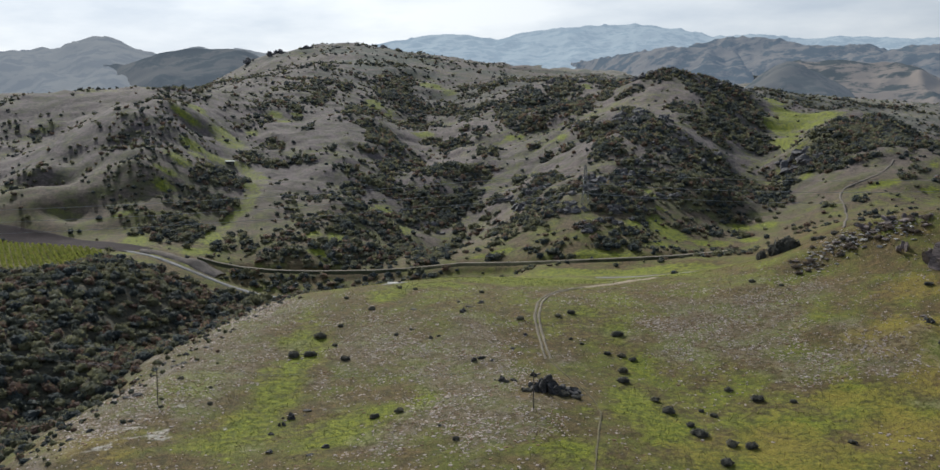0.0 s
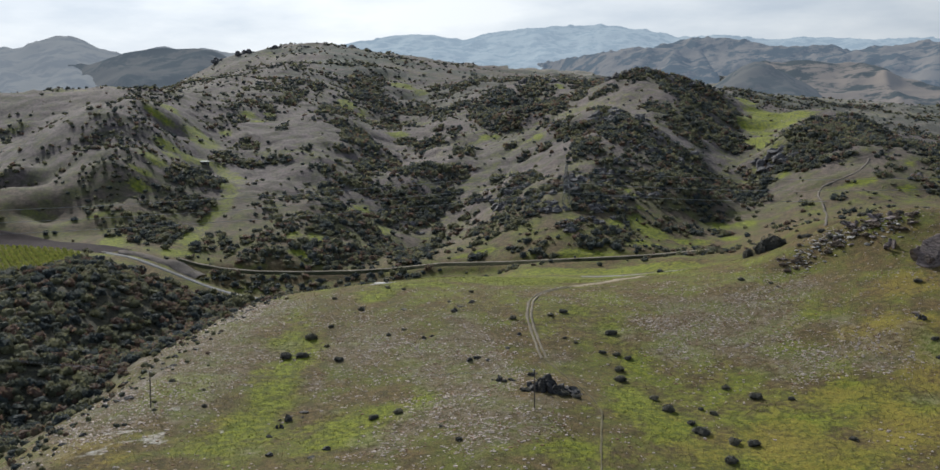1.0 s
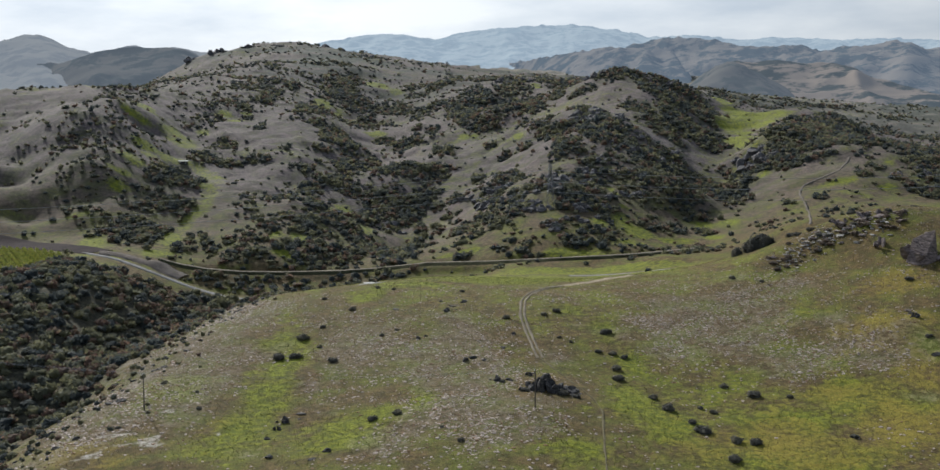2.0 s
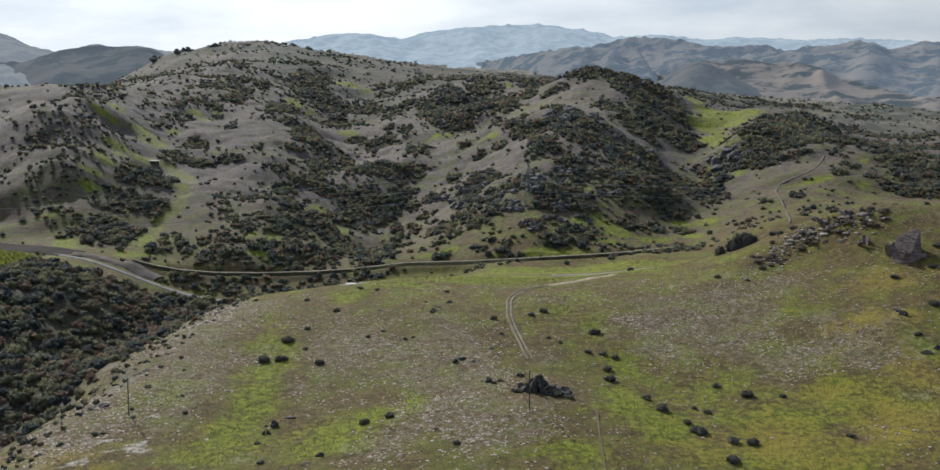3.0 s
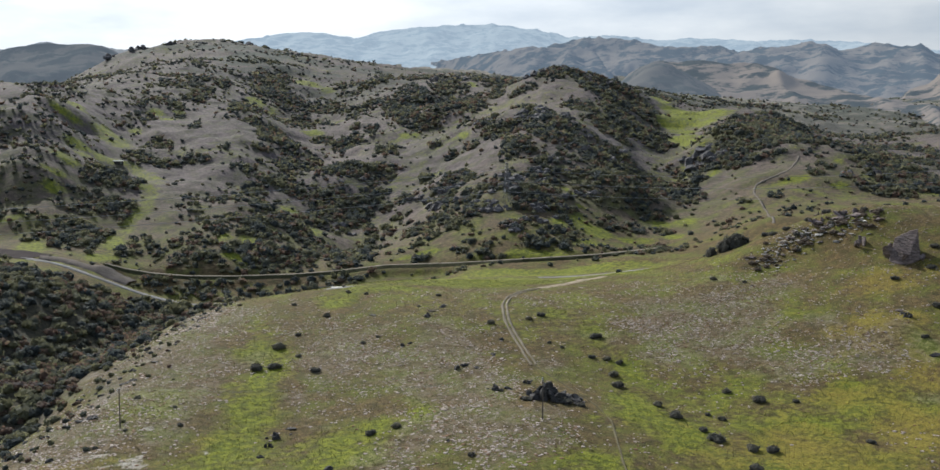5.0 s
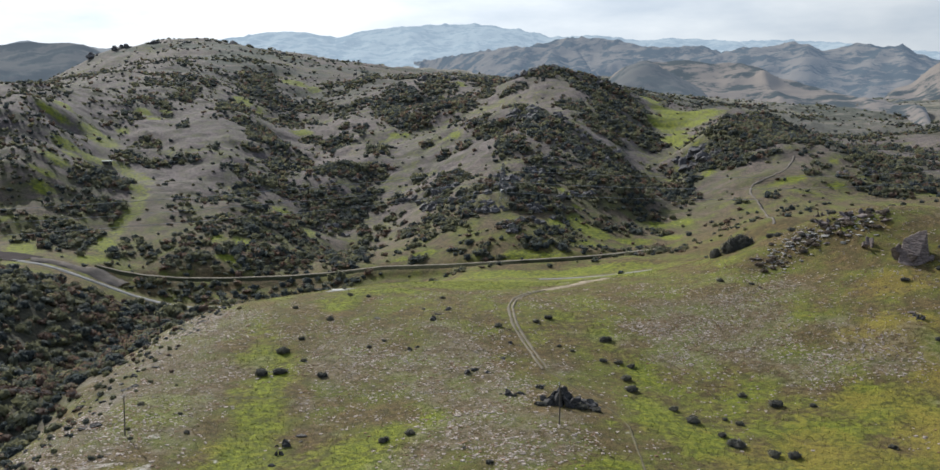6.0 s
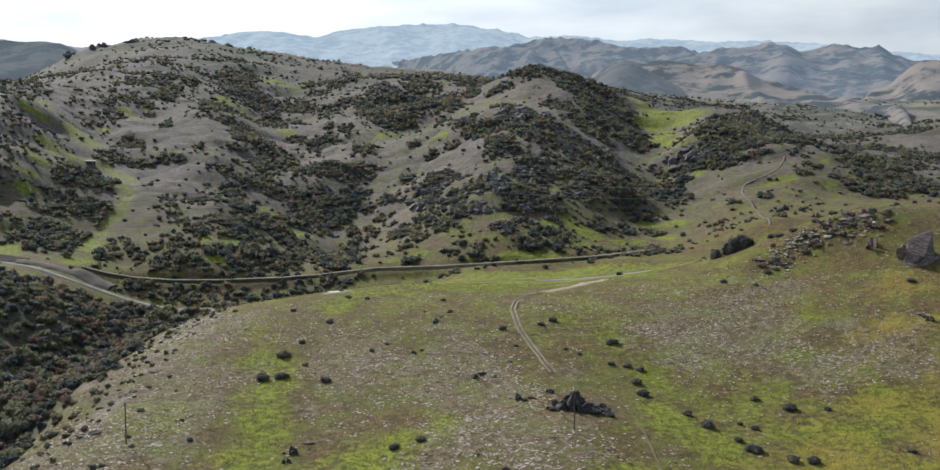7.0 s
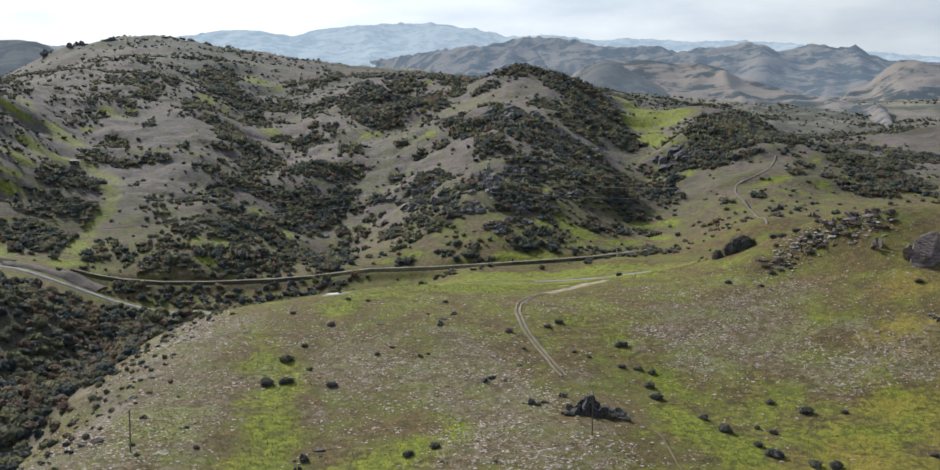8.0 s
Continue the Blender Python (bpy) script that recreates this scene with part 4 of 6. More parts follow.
# ---- the far ranges, a backdrop of distance ----
def mountain_range(name, crest, reach, foot, rough, mat, label, seed):
    """A range along a crest line (x, y, z) that falls to its foot over the reach, to both sides."""
    c = np.array(crest, float)
    d = np.concatenate([[0], np.cumsum(np.hypot(*np.diff(c[:, :2], axis=0).T))])
    s = np.linspace(0, d[-1], int(d[-1] / 9))
    x, y, z = (np.interp(s, d, c[:, k]) for k in range(3))
    away = np.stack([x, y], -1)
    away /= np.linalg.norm(away, axis=1)[:, None]
    ends = 1 - smooth(0, 0.06, np.minimum(s, d[-1] - s) / d[-1])
    rows = []
    for v in list(-np.linspace(1, 0, 40) ** 1.4) + [0.05, 0.25, 0.6]:
        px, py = x + away[:, 0] * reach * v, y + away[:, 1] * reach * v
        drop = np.maximum(abs(v) ** 0.85, ends)
        h = z + (np.minimum(height(px, py) - 25, foot) - z) * drop
        # spurs run down from the crest, with gullies between them
        run, lateral = reach * v, s * 1.0
        bend = lateral + 0.9 * run * fbm(px, py, 500, 2, seed + 9)
        spurs = (0.42 - 2.2 * np.abs(fbm(bend, run * 0.3, 260, 3, seed))) * rough * 0.8 * (1 - 0.6 * drop) * min(1.0, abs(v) * 6) * (1 - ends)
        knolls = fbm(px, py, 150, 5, seed + 5) * rough * 0.52 * min(1.0, abs(v) * 6)
        jag = fbm(px, py, 40, 4, seed + 3) * rough * 0.16 + np.maximum(fbm(px, py, 30, 3, seed + 7) - 0.05, 0) * rough * 0.32
        rows.append(np.stack([px, py, h + spurs + knolls + jag], -1))
    verts = np.stack(rows, 0)
    me = raw_mesh(name, verts.reshape(-1, 3), grid_faces(len(rows), len(s)), mat)
    return tagged(new(name, me), label, "mountains", kind="structure")


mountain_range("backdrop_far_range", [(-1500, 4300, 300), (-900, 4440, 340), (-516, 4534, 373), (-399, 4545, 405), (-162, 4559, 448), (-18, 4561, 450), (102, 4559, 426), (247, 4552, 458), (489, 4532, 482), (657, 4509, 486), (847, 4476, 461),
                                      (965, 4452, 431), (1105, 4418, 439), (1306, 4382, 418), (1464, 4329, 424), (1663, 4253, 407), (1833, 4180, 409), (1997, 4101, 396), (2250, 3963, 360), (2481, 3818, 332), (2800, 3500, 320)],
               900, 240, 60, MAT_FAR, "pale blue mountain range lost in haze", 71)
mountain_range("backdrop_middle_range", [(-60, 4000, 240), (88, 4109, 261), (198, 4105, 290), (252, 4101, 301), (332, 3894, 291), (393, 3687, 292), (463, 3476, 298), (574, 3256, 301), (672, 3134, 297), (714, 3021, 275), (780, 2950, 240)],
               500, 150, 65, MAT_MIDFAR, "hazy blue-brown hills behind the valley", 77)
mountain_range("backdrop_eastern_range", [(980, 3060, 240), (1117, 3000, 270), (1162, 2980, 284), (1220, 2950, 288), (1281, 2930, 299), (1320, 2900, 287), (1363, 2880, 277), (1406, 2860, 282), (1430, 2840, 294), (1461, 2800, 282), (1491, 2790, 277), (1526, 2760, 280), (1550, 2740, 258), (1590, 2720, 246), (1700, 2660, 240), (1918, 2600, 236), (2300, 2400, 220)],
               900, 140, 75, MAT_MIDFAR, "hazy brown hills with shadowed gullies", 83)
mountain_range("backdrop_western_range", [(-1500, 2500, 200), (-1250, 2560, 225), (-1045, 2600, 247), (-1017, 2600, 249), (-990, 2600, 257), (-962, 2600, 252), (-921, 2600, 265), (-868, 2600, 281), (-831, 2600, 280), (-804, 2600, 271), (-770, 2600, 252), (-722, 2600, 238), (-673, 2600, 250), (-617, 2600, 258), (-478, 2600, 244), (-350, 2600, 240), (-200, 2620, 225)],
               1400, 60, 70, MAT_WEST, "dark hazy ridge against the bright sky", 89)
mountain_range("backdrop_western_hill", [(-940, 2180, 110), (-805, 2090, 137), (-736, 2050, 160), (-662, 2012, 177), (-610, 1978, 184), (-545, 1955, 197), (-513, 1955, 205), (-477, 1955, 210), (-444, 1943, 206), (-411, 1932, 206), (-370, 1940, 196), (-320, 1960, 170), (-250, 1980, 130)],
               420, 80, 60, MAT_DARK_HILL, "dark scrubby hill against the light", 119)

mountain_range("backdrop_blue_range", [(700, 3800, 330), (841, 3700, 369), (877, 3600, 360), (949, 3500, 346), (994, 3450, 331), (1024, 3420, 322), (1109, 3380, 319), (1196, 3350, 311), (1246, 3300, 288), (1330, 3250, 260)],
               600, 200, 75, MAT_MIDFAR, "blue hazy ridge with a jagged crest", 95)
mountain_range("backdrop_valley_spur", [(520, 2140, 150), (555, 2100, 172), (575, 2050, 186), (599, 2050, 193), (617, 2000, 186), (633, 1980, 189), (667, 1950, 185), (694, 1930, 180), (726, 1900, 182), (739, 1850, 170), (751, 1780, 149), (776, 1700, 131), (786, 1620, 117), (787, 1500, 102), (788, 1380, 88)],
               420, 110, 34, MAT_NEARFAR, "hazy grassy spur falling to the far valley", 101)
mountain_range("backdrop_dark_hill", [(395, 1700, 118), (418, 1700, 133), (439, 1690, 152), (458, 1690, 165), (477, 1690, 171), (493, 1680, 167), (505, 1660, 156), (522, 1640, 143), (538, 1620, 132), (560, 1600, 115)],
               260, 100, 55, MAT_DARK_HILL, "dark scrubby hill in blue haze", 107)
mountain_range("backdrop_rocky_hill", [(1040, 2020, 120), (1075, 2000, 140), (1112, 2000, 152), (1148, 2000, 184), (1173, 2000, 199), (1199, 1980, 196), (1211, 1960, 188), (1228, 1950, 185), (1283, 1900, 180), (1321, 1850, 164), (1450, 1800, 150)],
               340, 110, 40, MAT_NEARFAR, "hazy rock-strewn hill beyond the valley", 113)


# ---- scrub and grass ----
def ico(level):
    bm = bmesh.new()
    bmesh.ops.create_icosphere(bm, subdivisions=level, radius=1.0)
    bm.verts.ensure_lookup_table()
    v = np.array([w.co[:] for w in bm.verts])
    f = np.array([[w.index for w in face.verts] for face in bm.faces])
    bm.free()
    return v, f


def shrub_shape(rng, level, cards, card, lobes=4):
    """A lumpy crown of about one metre radius, all triangles: verts, faces, hue shift."""
    v, f = ico(level)
    centres = rng.normal(0, 0.45, (lobes, 3)) * [1, 1, 0.45] + [0, 0, 0.25]
    out = np.full(len(v), 0.45)
    for c in centres:
        toward_lobe = c / max(np.linalg.norm(c), 1e-6)
        out = np.maximum(out, 0.50 + 0.62 * np.clip(v @ toward_lobe, 0, 1) ** 3)
    out *= 1 + rng.uniform(-0.1, 0.1, len(v))
    shell = v * out[:, None] * [1, 1, 0.8]
    core = shell * (0.88 if cards else 1.0)
    core[:, 2] = np.where(core[:, 2] < -0.25, -0.25, core[:, 2]) + 0.2
    hue = rng.uniform(-0.06, 0.06, len(core))
    if cards:
        way = rng.normal(0, 1, (cards, 3)) * [1, 1, 0.9] + [0, 0, 0.25]
        way /= np.linalg.norm(way, axis=1)[:, None]
        reach = (shell[np.argmax(way @ v.T, axis=1)] ** 2).sum(1) ** 0.5
        pos = way * (reach * rng.uniform(0.70, 1.06, cards))[:, None] + [0, 0, 0.15]
        pos[:, 2] = np.maximum(pos[:, 2], -0.05)
        # leaf sprays lie along the crown's surface, a little ruffled
        face = way + rng.normal(0, 0.38, (cards, 3))
        a = np.cross(face, rng.normal(0, 1, (cards, 3)))
        a *= card / np.linalg.norm(a, axis=1)[:, None]
        b = np.cross(face, a)
        b *= card / np.linalg.norm(b, axis=1)[:, None]
        tri = np.stack([pos + a, pos - a * 0.5 + b, pos - a * 0.5 - b], 1).reshape(-1, 3)
        f = np.concatenate([f, len(core) + np.arange(cards * 3).reshape(-1, 3)])
        hue = np.concatenate([hue, np.repeat(rng.uniform(-0.08, 0.14, cards), 3)])
        core = np.concatenate([core, tri])
    return core, f, hue


def scatter(name, shapes, spots, mat, label, category):
    """One mesh of many plants. spots: rows of x, y, z, radius, height factor, turn, hue."""
    rng = np.random.default_rng(len(spots))
    kind = rng.integers(0, len(shapes), len(spots))
    verts, faces, hues, base = [], [], [], 0
    for k, (v, f, h) in enumerate(shapes):
        s = spots[kind == k]
        if not len(s):
            continue
        c, n = np.cos(s[:, 5])[:, None], np.sin(s[:, 5])[:, None]
        x = (v[:, 0] * c - v[:, 1] * n) * s[:, 3:4] + s[:, 0:1]
        y = (v[:, 0] * n + v[:, 1] * c) * s[:, 3:4] + s[:, 1:2]
        z = v[:, 2] * s[:, 3:4] * s[:, 4:5] + s[:, 2:3]
        verts.append(np.stack([x, y, z], -1).reshape(-1, 3))
        faces.append((f[None] + (base + np.arange(len(s)) * len(v))[:, None, None]).reshape(-1, 3))
        hues.append(np.clip(h[None] + s[:, 6:7], 0, np.where(s[:, 6:7] < 0.8, 0.77, 1)).ravel())
        base += len(s) * len(v)
    me = raw_mesh(name, np.concatenate(verts), np.concatenate(faces), mat, False)
    point_values(me, "hue", np.concatenate(hues))
    return tagged(new(name, me), label, category, kind="stuff")


WEST_EDGE_Y = [200, 260, 300, 335, 370, 409, 445, 480]
WEST_EDGE_X = [-110, -99, -92, -84, -76, -68, -52, -44]
VINEYARD = [(-330, 556), (-234, 547), (-207, 540), (-180, 520), (-167, 509), (-165, 490), (-172, 462), (-194, 450), (-330, 430)]


def in_vineyard(x, y):
    hit = np.zeros(np.shape(x), bool)
    n = len(VINEYARD)
    for k in range(n):
        (ax, ay), (bx, by) = VINEYARD[k], VINEYARD[(k + 1) % n]
        hit ^= ((ay > y) != (by > y)) & (x < (bx - ax) * (y - ay) / (by - ay + 1e-9) + ax)
    return hit


def kept_clear(x, y):
    """True where roads, tracks and the vineyard leave no room for scrub."""
    near = np.zeros(np.shape(x), bool)
    for line, half in ((ROAD, 5.0), (RACE, 5.0), (DRIVE, 4), (TRACK, 3), (HILL_TRACK, 3.5), (GREEN_PATH, 4), (SOIL_STRIP, 8.5)):
        near |= along(x, y, line)[0] < half
    return near | in_vineyard(x, y) | (along(x, y, [(-154, 532), (-135, 513), (-117, 498)])[0] < 8)


def thicket(x, y, patches):
    """Like inside(), but thinning out slowly past the edge."""
    tear = 1 + 1.3 * fbm(x, y, 24, 4, 81)
    best = np.zeros(np.shape(x))
    for cx, cy, rx, ry in patches:
        best = np.maximum(best, 1 - smooth(0.55, 1.45, np.hypot((x - cx) / rx, (y - cy) / ry) * tear))
    return best


def scrub_density(x, y):
    dense = thicket(x, y, SCRUB) * (1 - 0.66 * smooth(140, 185, -x))
    bare = np.maximum(inside(x, y, BARE, 0.6, 30, 88), 0.9 * inside(x, y, GREEN_HILLS, 0.5, 30, 89, core=0.5, rim=1.0))
    clumps = smooth(0.05, 0.2, fbm(x, y, 45, 3, 91))
    lower = (1 - smooth(640, 720, y)) * smooth(-150, -110, x) * (1 - smooth(110, 150, x)) * smooth(-0.12, 0.1, fbm(x, y, 30, 3, 93))
    d = np.maximum(np.maximum(0.96 * dense, (0.19 * clumps + 0.028) * np.where(y > 660, 0.55, 1.0)), 0.52 * lower) * (1 - 0.85 * bare)
    edge = np.interp(y, WEST_EDGE_Y, WEST_EDGE_X)
    gully = (y < 500) * smooth(0, 26, edge - 7 - x) * (y > 250)
    gully = gully * np.where(x < -100, 1 - smooth(12.5, 15, base_height(x, y)), 1)
    d = np.where(y < 492, 0.85 * gully, d)
    d = np.where(y > 1000, np.maximum(d, (0.55 * clumps + 0.08) * (1 - 0.8 * bare)), d)
    rim = (y < 440) * np.exp(-((x - edge + 9) / 12) ** 2) * 0.5
    d = np.maximum(d, rim)
    d = np.where((y > 440) & (y < 480) & (x > -40), 0.02, d)
    d = np.where((y < 470) & (x > 110) & (y > 425), 0.05, d)
    return np.where(kept_clear(x, y), 0, d)


def plant(rng, x0, x1, y0, y1, cell, fan=True):
    """Jittered places in a stretch of the plan, thinned by the scrub's density."""
    x, y = np.meshgrid(np.arange(x0, x1, cell), np.arange(y0, y1, cell))
    x, y = (x + rng.uniform(-0.5, 0.5, x.shape) * cell).ravel(), (y + rng.uniform(-0.5, 0.5, y.shape) * cell).ravel()
    seen = (x > -0.47 * y - 40) & (x < 0.70 * y - 60)
    x, y = x[seen], y[seen]
    keep = rng.uniform(0, 1, len(x)) < scrub_density(x, y)
    return x[keep], y[keep]


def spots_at(rng, x, y, small, large, low=0.6, high=1.1, warm=0.16):
    r = (small + (large - small) * rng.beta(1.5, 2.8, len(x))) * (0.68 + 0.40 * scrub_density(x, y))
    hue = np.clip(rng.beta(1.1, 1.6, len(x)) * 0.95 + 0.3 * fbm(x, y, 60, 3, 95), 0.02, 0.72)
    hue = np.where(rng.uniform(0, 1, len(x)) < warm, rng.uniform(0.86, 0.98, len(x)), hue)
    return np.stack([x, y, on_ground(x, y), r, rng.uniform(low, high, len(x)), rng.uniform(0, 6.28, len(x)), hue], -1)


# darker ground under the thickets, by scrub density
thicket_floor = np.zeros(gx.shape)
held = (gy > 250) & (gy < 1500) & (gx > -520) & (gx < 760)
thicket_floor[held] = scrub_density(gx[held], gy[held]) * np.where(gy[held] < 492, 1.0, 0.8)
point_values(ground_mesh, "undergrowth", thicket_floor.ravel())

rng = np.random.default_rng(7)
fine = [shrub_shape(rng, 2, 125, 0.23, 6) for _ in range(6)]
medium = [shrub_shape(rng, 1, 42, 0.27) for _ in range(8)]
upland = [shrub_shape(rng, 1, 24, 0.32) for _ in range(8)]
coarse = [shrub_shape(rng, 1, 6, 0.42) for _ in range(6)]

x, y = plant(rng, -215, -30, 250, 498, 3.4)
gully_spots = spots_at(rng, x, y, 1.3, 4.0, 0.75, 1.15, 0.26)
rise = np.clip((np.interp(gully_spots[:, 1], WEST_EDGE_Y, WEST_EDGE_X) - gully_spots[:, 0]) / 22, 0.4, 1)
gully_spots[:, 3] *= rise
gully_spots[:, 6] = np.where(gully_spots[:, 6] < 0.8, np.minimum(gully_spots[:, 6] + 0.06, 0.75), gully_spots[:, 6])
scatter("gully_scrub", fine, gully_spots, MAT_SHRUB, "dense dark green and rust scrub filling the gully", "shrubs")
x, y = plant(rng, -330, 380, 492, 700, 2.7)
hill_spots = spots_at(rng, x, y, 1.1, 3.9, 0.7, 1.15)
scatter("hillside_scrub", medium, hill_spots, MAT_SHRUB, "dark green and olive scrub on the lower hillside", "shrubs")
x, y = plant(rng, -460, 520, 700, 1020, 3.3)
upper_spots = spots_at(rng, x, y, 1.3, 4.2, 0.7, 1.15)
scatter("upper_scrub", upland, upper_spots, MAT_SHRUB, "dark scrub on the ridges and in the upper gullies", "shrubs")
x, y = rng.uniform(-330, 380, 13000), rng.uniform(492, 1000, 13000)
low = 0.04 + 0.9 * scrub_density(x, y) + 0.5 * smooth(0.0, 0.25, fbm(x, y, 22, 3, 97))
keep = (rng.uniform(0, 1, len(x)) < low) & ~kept_clear(x, y) & (x > -0.47 * y - 20) & (x < 0.70 * y - 60)
low_spots = spots_at(rng, x[keep], y[keep], 0.3, 0.95, 0.5, 0.9, 0.3)
low_spots[:, 6] = np.where(low_spots[:, 6] < 0.8, np.minimum(low_spots[:, 6] + 0.15, 0.75), low_spots[:, 6])
scatter("low_scrub", coarse, low_spots, MAT_SHRUB, "low brown and olive undergrowth between the bushes", "shrubs")
x, y = plant(rng, -520, 760, 1020, 1500, 4.6)
ridge_spots = spots_at(rng, x, y, 1.7, 5.2, 0.7, 1.1)
scatter("ridge_scrub", coarse, ridge_spots, MAT_SHRUB, "dark scrub along the distant ridges and gullies", "shrubs")
x, y = plant(rng, -800, 1300, 1500, 2400, 11.0)
far_spots = spots_at(rng, x, y, 2.0, 6.0, 0.6, 1.0)
scatter("distant_scrub", coarse, far_spots, MAT_SHRUB, "dark patches of scrub on the distant hills", "shrubs")
x, y = plant(rng, 110, 330, 425, 492, 4.0)
scatter("hollow_scrub", medium, spots_at(rng, x, y, 0.7, 1.8), MAT_SHRUB, "low scrub in the hollow behind the knoll", "shrubs")


# ---- cushion plants and tussocks of the near slopes ----
def mat_shape(rng):
    n = 7
    ring = [(math.cos(2 * math.pi * k / n) * rng.uniform(0.7, 1.15), math.sin(2 * math.pi * k / n) * rng.uniform(0.7, 1.15)) for k in range(n)]
    v = [(px, py, -0.25) for px, py in ring] + [(px * 0.75, py * 0.75, 0.15 + rng.uniform(-0.04, 0.04)) for px, py in ring] + [(0, 0, 0.20)]
    f = []
    for k in range(n):
        j = (k + 1) % n
        f += [(k, j, n + j), (k, n + j, n + k), (n + k, n + j, 2 * n)]
    return np.array(v), np.array(f), np.zeros(len(v))


def tuft_shape(rng, blades=3):
    v, f = [], []
    for k in range(blades):
        a = rng.uniform(0, 6.28)
        lean, w = rng.uniform(0.3, 1.0), 0.22
        dx, dy = math.cos(a), math.sin(a)
        v += [(-dy * w, dx * w, 0), (dy * w, -dx * w, 0), (dx * lean, dy * lean, rng.uniform(0.6, 1.1))]
        f.append((3 * k, 3 * k + 1, 3 * k + 2))
    return np.array(v), np.array(f), np.zeros(len(v))


def on_near_slope(x, y):
    return (x > np.interp(y, WEST_EDGE_Y, WEST_EDGE_X) - 18) & (along(x, y, TRACK)[0] > 1.6)


x, y = rng.uniform(-110, 170, 130000), rng.uniform(228, 425, 130000)
weight = 0.75 * inside(x, y, STONY, 0.9, 18, 47) + 0.30 - 0.5 * inside(x, y, GREEN, 0.9, 14) - 0.3 * (y > 395)
weight *= 0.45 + 1.0 * smooth(-0.06, 0.22, fbm(x, y, 12, 4, 57))
keep = (rng.uniform(0, 1, len(x)) < weight * 0.46) & on_near_slope(x, y)
x, y = x[keep], y[keep]
r = 0.17 + 0.60 * rng.beta(1.2, 3.3, len(x))
cushions = np.stack([x, y, on_ground(x, y), r, np.full(len(x), 1.0), rng.uniform(0, 6.28, len(x)), rng.uniform(0, 1, len(x))], -1)
rusty = rng.uniform(0, 1, len(x)) < 0.26
scatter("cushion_plants", [mat_shape(rng) for _ in range(6)], cushions[~rusty], MAT_MAT, "pale grey cushion plants and stones dotting the slope", "plants")
scatter("herb_mats", [mat_shape(rng) for _ in range(6)], cushions[rusty], MAT_HERB, "low rust-brown herb mats dotting the slope", "plants")

x, y = rng.uniform(-112, 190, 190000), rng.uniform(228, 430, 190000)
grassy = 0.3 + 0.3 * inside(x, y, GREEN, 0.9, 14)
keep = (rng.uniform(0, 1, len(x)) < grassy) & on_near_slope(x, y)
x, y = x[keep], y[keep]
dryness = np.clip(0.70 - 0.5 * inside(x, y, GREEN, 0.9, 14) + 0.5 * inside(x, y, OCHRE, 0.9, 12, 44) + rng.normal(0, 0.22, len(x)), 0, 1)
tufts = np.stack([x, y, on_ground(x, y) - 0.03, rng.uniform(0.18, 0.44, len(x)), rng.uniform(0.5, 1.1, len(x)), rng.uniform(0, 6.28, len(x)), dryness], -1)
scatter("tussock_grass", [tuft_shape(rng) for _ in range(6)], tufts, MAT_GRASS, "short green and straw-coloured tussock grass", "grass")


# ---- shrubs that stand alone on the near slopes ----
def part(name, me_or_bm, mat, parent, label=""):
    """Links a mesh or bmesh as one part under a thing or a part."""
    if isinstance(me_or_bm, bmesh.types.BMesh):
        me = bpy.data.meshes.new(name)
        me_or_bm.to_mesh(me)
        me_or_bm.free()
        me.materials.append(mat)
    else:
        me = me_or_bm
    ob = new(name, me)
    ob.parent = parent
    return tagged(ob, label)


def tube(bm, a, b, r0, r1, sides=6):
    a, b = Vector(a), Vector(b)
    q = (b - a).to_track_quat("Z", "Y")
    rings = []
    for p, r in ((a, r0), (b, r1)):
        rings.append([bm.verts.new(p + q @ Vector((r * math.cos(2 * math.pi * k / sides), r * math.sin(2 * math.pi * k / sides), 0))) for k in range(sides)])
    for k in range(sides):
        j = (k + 1) % sides
        bm.faces.new((rings[0][k], rings[0][j], rings[1][j], rings[1][k]))
    bm.faces.new(rings[0][::-1])
    bm.faces.new(rings[1])


def box(bm, centre, size, m=None, bevel=0.0):
    made = bmesh.ops.create_cube(bm, size=1.0, matrix=(m or Matrix()) @ Matrix.Translation(centre) @ Matrix.Diagonal((*size, 1)))
    if bevel:
        edges = list({e for v in made["verts"] for e in v.link_edges})
        bmesh.ops.bevel(bm, geom=edges, offset=bevel, segments=2, affect="EDGES")


def make_shrub(rng, label, hue, tall):
    """A rounded shrub of one metre radius: stems and foliage."""
    top = tagged(new("shrub"), label, "shrub", "shrubs on the near slope")
    bm = bmesh.new()
    for k in range(6):
        a, r = rng.uniform(0, 6.28), rng.uniform(0.25, 0.55)
        tube(bm, (0.1 * math.cos(a), 0.1 * math.sin(a), -0.15), (r * math.cos(a), r * math.sin(a), 0.55 * tall), 0.05, 0.02, 5)
    part("stems", bm, MAT_STEM, top)
    v, f, h = shrub_shape(rng, 3, 900, 0.12, 7)
    v = v * [1, 1, tall]
    me = raw_mesh("foliage", v, f, MAT_BUSH, False)
    point_values(me, "hue", np.clip(h + hue, 0, 1))
    part("foliage", me, MAT_BUSH, top)
    return top


def stand(ob, x, y, scale, turn, sink=0.0):
    """Copies a thing to a place on the ground."""
    z = float(on_ground(x, y)[0])
    return copy_thing(ob, Matrix.Translation((x, y, z - sink)) @ Matrix.Rotation(turn, 4, "Z") @ Matrix.Scale(scale, 4))


def drop_master(ob):
    for o in list(ob.children_recursive) + [ob]:
        bpy.data.objects.remove(o)


